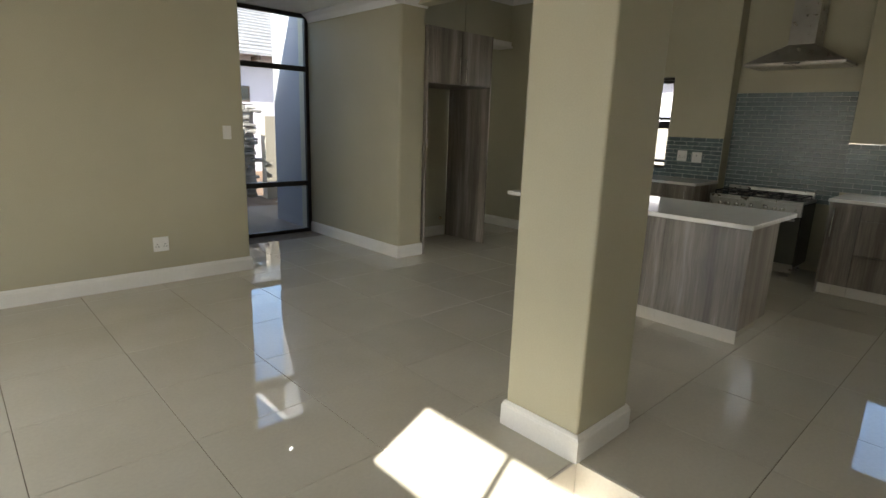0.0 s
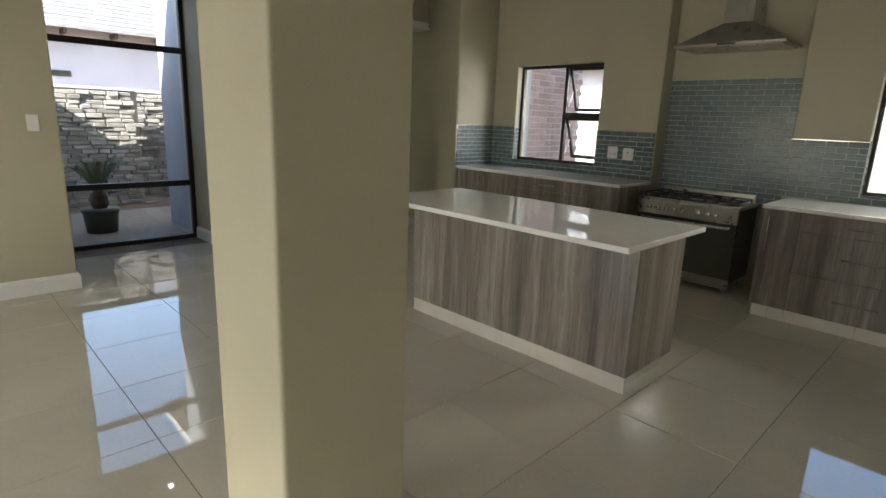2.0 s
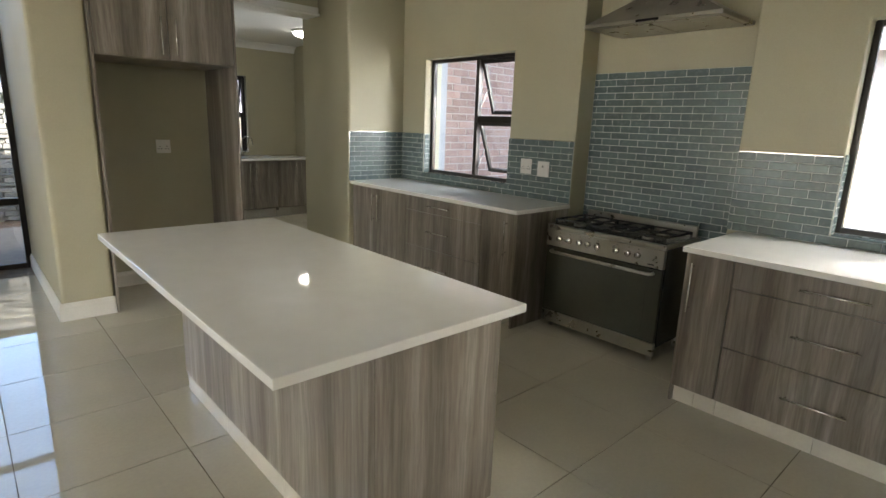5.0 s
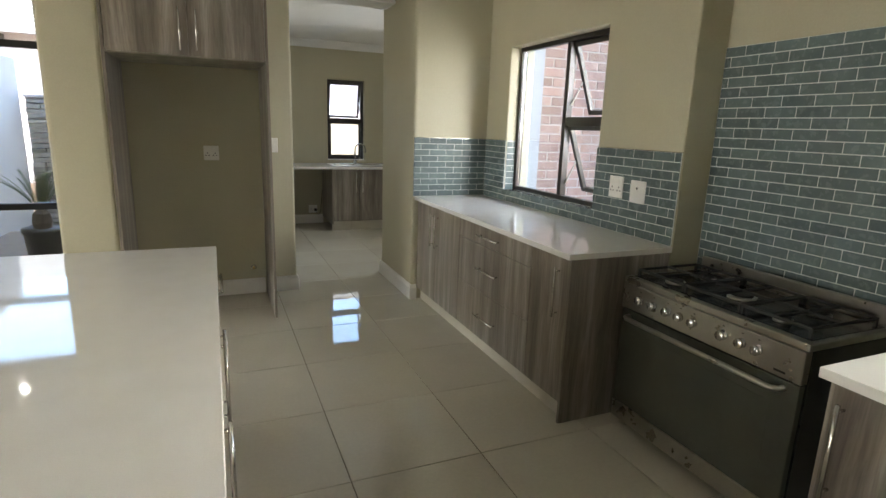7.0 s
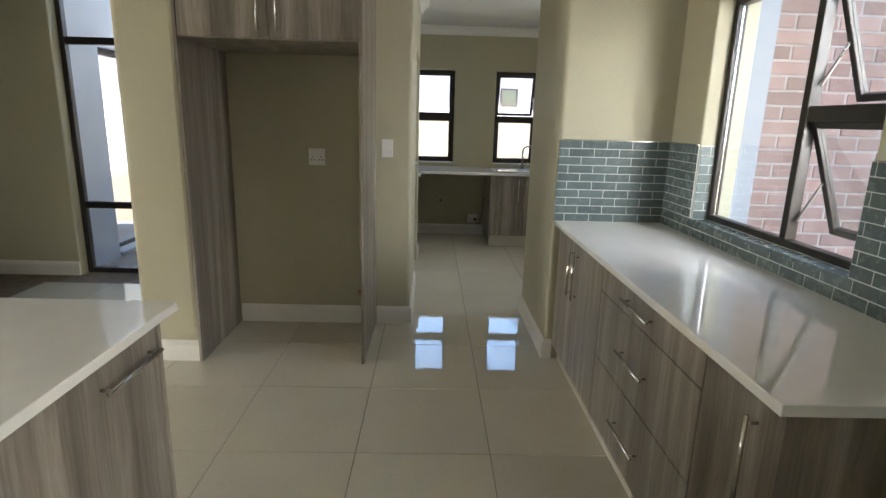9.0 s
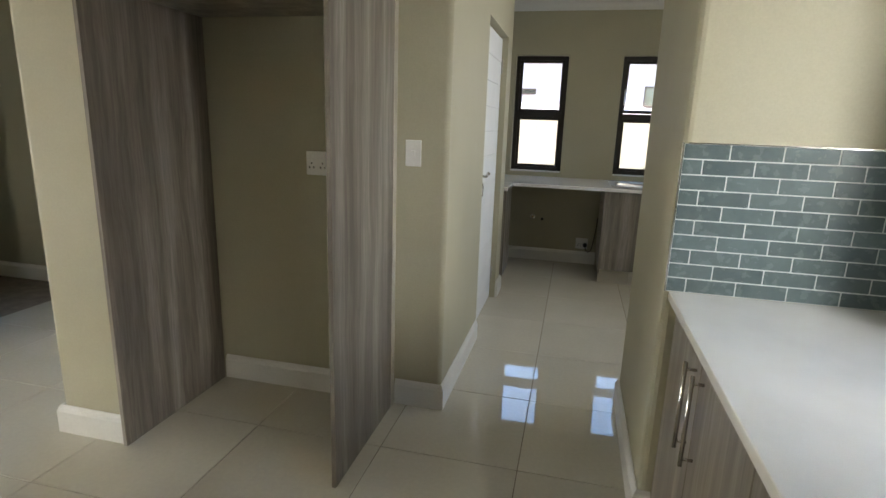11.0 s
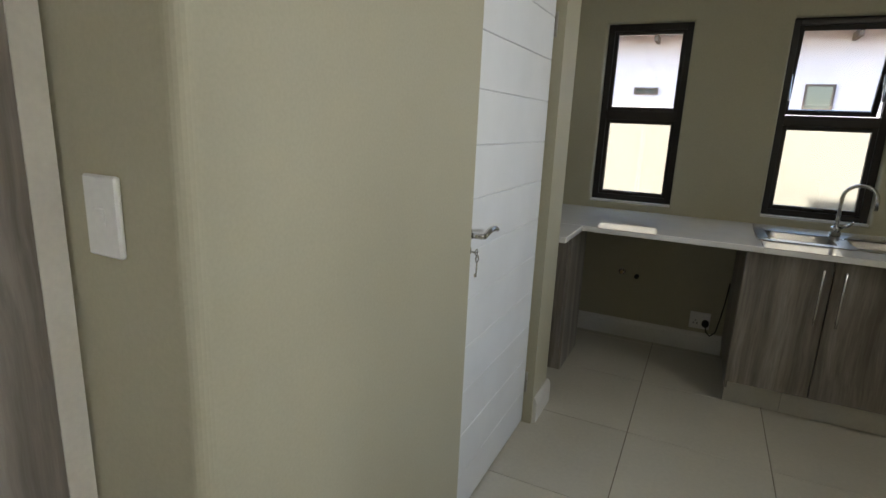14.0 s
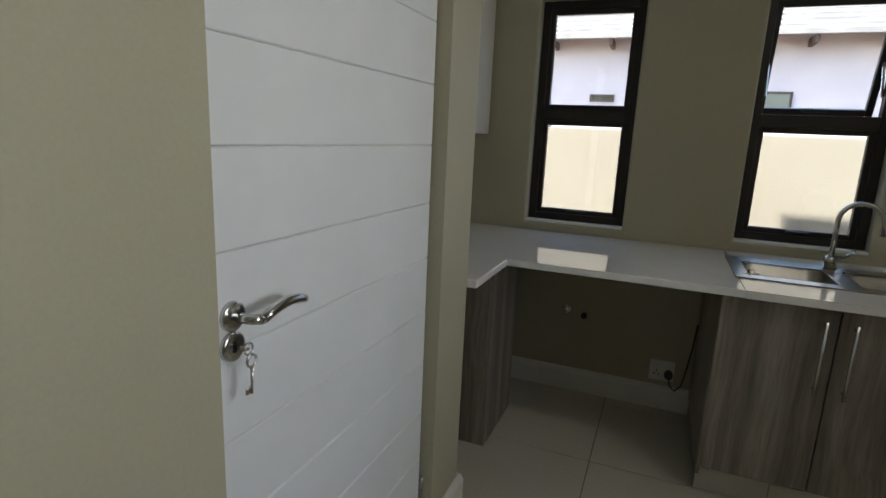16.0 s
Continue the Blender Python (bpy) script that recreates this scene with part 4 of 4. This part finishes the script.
# neighbouring house and boundary wall
nb = thing("neighbour_house", (6, 21, 0), "white plastered neighbouring house with a grey tiled roof", "house")
part("wall", box(-12, 24, 18.0, 24, -0.4, 3.5), WHITEWASH, nb)
rf = bmesh.new()
run, rise, courses = 5.0, 2.4, 16
for k in range(courses):
    y0, y1 = 17.4 + run * k / courses, 17.4 + run * (k + 1) / courses + 0.05
    z0, z1 = 3.42 + rise * k / courses, 3.42 + rise * (k + 1) / courses
    vs = [rf.verts.new(p) for p in ((-12.6, y0, z0 + 0.05), (24.6, y0, z0 + 0.05), (24.6, y1, z1 + 0.01), (-12.6, y1, z1 + 0.01), (-12.6, y0, z0), (24.6, y0, z0))]
    rf.faces.new(vs[:4])
    rf.faces.new((vs[4], vs[5], vs[1], vs[0]))
part("roof", rf, ROOF, nb, "grey concrete tile roof in courses")
part("gutter", box(-12.6, 24.6, 17.34, 17.40, 3.36, 3.47, 0.01), ROOF, nb)
for k in range(28):
    x = -10.2 + 1.15 * k
    part("rafter_end", box(x, x + 0.07, 17.42, 18.0, 3.24, 3.38, 0.004), TIMBER, nb)
for x0, x1, z0, z1 in ((7.6, 8.1, 1.95, 2.45), (4.4, 4.9, 2.2, 2.35), (1.5, 2.1, 1.9, 2.3)):
    wv = part("window", rect_frame("y", 17.96, 18.02, x0, x1, z0, z1, 0.04), TIMBER, nb)
    part("pane", box(x0 + 0.035, x1 - 0.035, 17.985, 17.995, z0 + 0.035, z1 - 0.035), OVEN_GLASS, wv)
wall("boundary_wall", "y", 10.36, 10.56, 5.03, 24, -0.4, 1.49, (), CREAMWASH, "cream plastered boundary wall", 0)
wall("boundary_wall_east", "x", 12.0, 12.22, -20, 10.35, -0.4, 1.6, (), CREAMWASH, "cream plastered boundary wall", 0)
nb2 = thing("neighbour_house", (19, 0, 0), "pale plastered neighbouring house beyond the kitchen windows", "house")
part("wall", box(17, 24, -9, 12, -0.4, 3.2), WHITEWASH, nb2)
rf = bmesh.new()
for k in range(14):
    x0, x1 = 16.4 + 0.3 * k, 16.4 + 0.3 * (k + 1) + 0.05
    z0, z1 = 3.1 + 0.15 * k, 3.1 + 0.15 * (k + 1)
    vs = [rf.verts.new(p) for p in ((x0, -9.5, z0 + 0.05), (x0, 12.5, z0 + 0.05), (x1, 12.5, z1 + 0.01), (x1, -9.5, z1 + 0.01), (x0, -9.5, z0), (x0, 12.5, z0))]
    rf.faces.new(vs[:4])
    rf.faces.new((vs[4], vs[5], vs[1], vs[0]))
part("roof", rf, ROOF, nb2, "grey concrete tile roof in courses")

# potted cycad
rnd = random.Random(4)
PX, PY, PZ = 3.12, 7.55, -0.08
pot = thing("plant_pot", (PX, PY, PZ), "black plastic nursery pot on the bare soil", "plant pot")
part("pot", tube([(PX, PY, PZ - 0.03), (PX, PY, PZ + 0.3), (PX, PY, PZ + 0.32), (PX, PY, PZ + 0.36)], 0.17, 28, None, [0.15, 0.185, 0.2, 0.2]), RUBBER, pot, "", True)
cy = thing("cycad_plant", (PX, PY, PZ + 0.36), "stiff green cycad with a short scaly trunk", "plant")
bm = tube([(PX, PY, PZ + 0.33), (PX, PY, PZ + 0.42), (PX, PY, PZ + 0.52), (PX, PY, PZ + 0.56)], 0.1, 16, None, [0.07, 0.095, 0.08, 0.04])
for v in bm.verts:
    v.co += 0.012 * noise.noise_vector(v.co * 22)
part("trunk", bm, BARK, cy)
for k in range(22):
    a, lean = rnd.uniform(0, 2 * math.pi), rnd.uniform(0.12, 0.6)
    length = rnd.uniform(0.36, 0.52)
    bm = bmesh.new()
    d = Vector((math.cos(a), math.sin(a), 0))
    stem = []
    for s in range(9):
        u = s / 8
        stem.append(Vector((PX, PY, PZ + 0.53)) + d * (0.03 + length * lean * u * (0.6 + 0.7 * u)) + Vector((0, 0, length * u * (1 - 0.35 * lean * u))))
    tube(stem, 0.005, 5, bm, [0.006 - 0.0045 * s / 8 for s in range(9)])
    side = d.cross(Vector((0, 0, 1)))
    for s in range(2, 9):
        for sub in (0, 0.5):
            q = stem[s - 1].lerp(stem[s], sub)
            along = (stem[s] - stem[s - 1]).normalized()
            for sg in (-1, 1):
                ln = 0.085 * (1 - 0.45 * abs(s - 4.5) / 4.5) * rnd.uniform(0.85, 1.1)
                tip = q + (side * sg * 0.8 + along * 0.65 + Vector((0, 0, 0.12))) * ln
                vs = [bm.verts.new(p) for p in (q - along * 0.006, q + along * 0.008, tip, q + along * 0.001 + Vector((0, 0, 0.004)))]
                bm.faces.new((vs[0], vs[2], vs[3]))
                bm.faces.new((vs[1], vs[3], vs[2]))
                bm.faces.new((vs[0], vs[1], vs[2]))
    part("frond", bm, LEAF, cy)
solid("paving_slab", box(2.62, 2.95, 8.3, 8.62, -0.1, -0.045, 0.008), GREYWASH, "pale square slab lying on the soil", "slab", "thing")


# ---- pieces: floor tiles, wall tiles, bricks, stones ----
def piece_mesh(name, sx, sy, sz, bevel, material):
    bm = bmesh.new()
    bmesh.ops.create_cube(bm, size=1, matrix=Matrix.Diagonal((sx, sy, sz, 1)))
    if bevel:
        bmesh.ops.bevel(bm, geom=list(bm.edges), offset=bevel, segments=1, affect="EDGES")
    me = bpy.data.meshes.new(name)
    bm.to_mesh(me)
    bm.free()
    me.materials.append(material)
    return me


def piece(name, me, at, parent, rot=None):
    ob = new(name, me)
    ob.parent = parent
    ob.location = Vector(at) - BASE[parent.name]
    if rot:
        ob.rotation_euler = rot
    return ob


tile_me = piece_mesh("tile", PITCH - 0.0035, PITCH - 0.0035, 0.012, 0.0012, PORCELAIN)
tilt_rnd = random.Random(7)
for i in range(-11, 5):
    for j in range(-11, 10):
        x, y = TX + (i + 0.5) * PITCH, TY + (j + 0.5) * PITCH
        if x > 7.9 or y > 9.3 or y < -3.1 or x < -1.1 or (x < EDGE_X and y < EDGE_Y):
            continue
        if (y > 6.4 and x < 4.5) or (y > 5.6 and 3.3 < x < 4.1 and y > 6.6) or (x < 2.2 and y > 5.9):
            continue
        piece("tile", tile_me, (x, y, -0.006), floor, (radians(tilt_rnd.uniform(-0.05, 0.05)), radians(tilt_rnd.uniform(-0.05, 0.05)), 0))

TL, TH, TG = 0.15, 0.0485, 0.0042
mesh_cache = {}


def wall_tiles(parent, axis, face, out, a0, a1, z0, z1, shift=0.0, holes=()):
    """Running-bond glazed tiles on a wall face; each one is a piece."""
    rows = int(round((z1 - z0) / TH))
    for r in range(rows):
        zc = z0 + (r + 0.5) * TH
        a = a0 - ((r % 2) * TL / 2 + shift) % TL
        while a < a1 - 0.006:
            l, rr = max(a, a0) + TG / 2, min(a + TL, a1) - TG / 2
            a += TL
            spans = [(l, rr)]
            for h0, h1, g0, g1 in holes:
                if g0 < zc < g1:
                    nxt = []
                    for s0, s1 in spans:
                        if s1 <= h0 or s0 >= h1:
                            nxt.append((s0, s1))
                        else:
                            if s0 < h0:
                                nxt.append((s0, h0 - 0.001))
                            if s1 > h1:
                                nxt.append((h1 + 0.001, s1))
                    spans = nxt
            for s0, s1 in spans:
                w = round(s1 - s0, 3)
                if w < 0.012:
                    continue
                key = (axis, w)
                if key not in mesh_cache:
                    size = (0.007, w, TH - TG) if axis == "x" else (w, 0.007, TH - TG)
                    mesh_cache[key] = piece_mesh("tile", *size, 0.0016, GLAZE)
                c, p = (s0 + s1) / 2, face + out * 0.0040
                piece("tile", mesh_cache[key], (p, c, zc) if axis == "x" else (c, p, zc), parent)


def splash(name, axis, face, out, a0, a1, z0, z1, shift=0.0, holes=()):
    p0, p1 = sorted((face + out * 0.001, face + out * 0.0058))
    b = wall_mesh(axis, p0, p1, a0, a1, z0, z1, holes)
    back = solid(name, b, JOINT, "grey-green glazed brick-bond wall tiles with pale joints", "wall tiles")
    BASE[back.name] = Vector()
    wall_tiles(back, axis, face, out, a0, a1, z0, z1, shift, holes)
    return back


Z1 = 0.9 + 10 * TH
splash("backsplash_end", "y", 4.89, -1, 6.379, 7.035, 0.901, Z1, 0.09)
splash("backsplash_window", "x", 7.04, -1, 2.712, 4.884, 0.901, Z1, 0.03, [(W1[0], W1[1], W1[2], 3)])
splash("backsplash_range", "x", 7.24, -1, 1.522, 2.708, 0.74, 0.74 + 24 * TH, 0.05)
splash("backsplash_drawers", "x", 7.04, -1, -0.55, 1.518, 0.901, Z1, 0.06, [(W2[0], W2[1], W2[2], 3)])
splash("backsplash_reveal", "y", W1[1], -1, 7.045, 7.122, W1[2] + 0.012, Z1, 0.02)
splash("backsplash_reveal_two", "y", W2[1], -1, 7.045, 7.122, W2[2] + 0.012, Z1, 0.02)
for yy0, yy1, zz in ((W1[0], W1[1], W1[2]), (W2[0], W2[1], W2[2])):
    sb = solid("trim_sill", box(7.034, 7.122, yy0 + 0.002, yy1 - 0.009, zz + 0.001, zz + 0.012, 0.002), GLAZE, "glazed grey-green tiled window sill", "window sill")
for name, b in (("trim_tile_edge", box(6.374, 6.379, 4.879, 4.889, 0.901, Z1 + 0.004)), ("trim_tile_edge", box(6.391, 7.03, 4.880, 4.889, Z1, Z1 + 0.004)), ("trim_tile_edge", box(7.030, 7.039, 2.71, 3.378, Z1, Z1 + 0.004)), ("trim_tile_edge", box(7.030, 7.039, 4.532, 4.878, Z1, Z1 + 0.004)), ("trim_tile_edge", box(7.030, 7.039, 0.982, 1.518, Z1, Z1 + 0.004))):
    solid(name, b, CHROME, "thin metal edge trim of the wall tiles", "tile trim")

# brick wing outside the kitchen window
bw = solid("wall_brick_wing", box(7.40, 8.6, 4.632, 5.59, -0.4, 3.3), MORTAR, "red face brick wall of the house wing", "wall")
BASE[bw.name] = Vector()
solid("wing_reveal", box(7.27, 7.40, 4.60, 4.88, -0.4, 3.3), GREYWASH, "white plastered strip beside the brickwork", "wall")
brick_me = piece_mesh("brick", 0.214, 0.024, 0.066, 0.003, BRICK)
half_me = piece_mesh("brick", 0.102, 0.024, 0.066, 0.003, BRICK)
rb = random.Random(3)
for r in range(9, 38):
    z = -0.4 + (r + 0.5) * 0.077
    x = 7.402
    if r % 2:
        piece("brick", half_me, (x + 0.051, 4.640 + rb.uniform(-0.002, 0.002), z), bw)
        x += 0.113
    while x < 8.49:
        piece("brick", brick_me, (x + 0.107, 4.640 + rb.uniform(-0.002, 0.002), z), bw)
        x += 0.225

# dry-stacked stone wall
stone_walls = []
for name, x0, x1, y in (("wall_stone", 2.45, 4.32, 10.16), ("wall_stone_recess", 4.32, 5.02, 10.85)):
    sw = solid(name, box(x0, x1, y, y + 0.3, -0.4, 1.70), MORTAR, "grey dry-stacked ledge stone garden wall", "wall")
    BASE[sw.name] = Vector()
    solid("trim_coping", box(x0 - 0.01, x1 - 0.012, y - 0.08, y + 0.32, 1.70, 1.74, 0.006), WHITEWASH, "pale coping on the stone wall", "coping")
    stone_walls.append((sw, x0, x1, y))
rs = random.Random(11)
stones = []
for k in range(8):
    bm = bmesh.new()
    bmesh.ops.create_cube(bm, size=1, matrix=Matrix.Diagonal((rs.uniform(0.14, 0.3), 0.12, rs.uniform(0.05, 0.072), 1)))
    bmesh.ops.bevel(bm, geom=list(bm.edges), offset=0.008, segments=1, affect="EDGES")
    for v in bm.verts:
        v.co += 0.008 * noise.noise_vector(v.co * 15 + Vector((k, 0, 0)))
    me = bpy.data.meshes.new("stone")
    bm.to_mesh(me)
    bm.free()
    me.materials.append(STONE)
    stones.append((me, max(v.co.x for v in me.vertices) * 2))
for sw, x0, x1, y in stone_walls:
    for r in range(27):
        z = -0.12 + r * 0.068
        x = x0 + rs.uniform(0, 0.06)
        while x < x1 - 0.12:
            me, w = stones[rs.randrange(8)]
            piece("stone", me, (x + w / 2, y - 0.03 + rs.uniform(-0.03, 0.015), z), sw, (rs.uniform(-0.05, 0.05), rs.uniform(-0.04, 0.04), rs.uniform(-0.05, 0.05)))
            x += w + 0.006
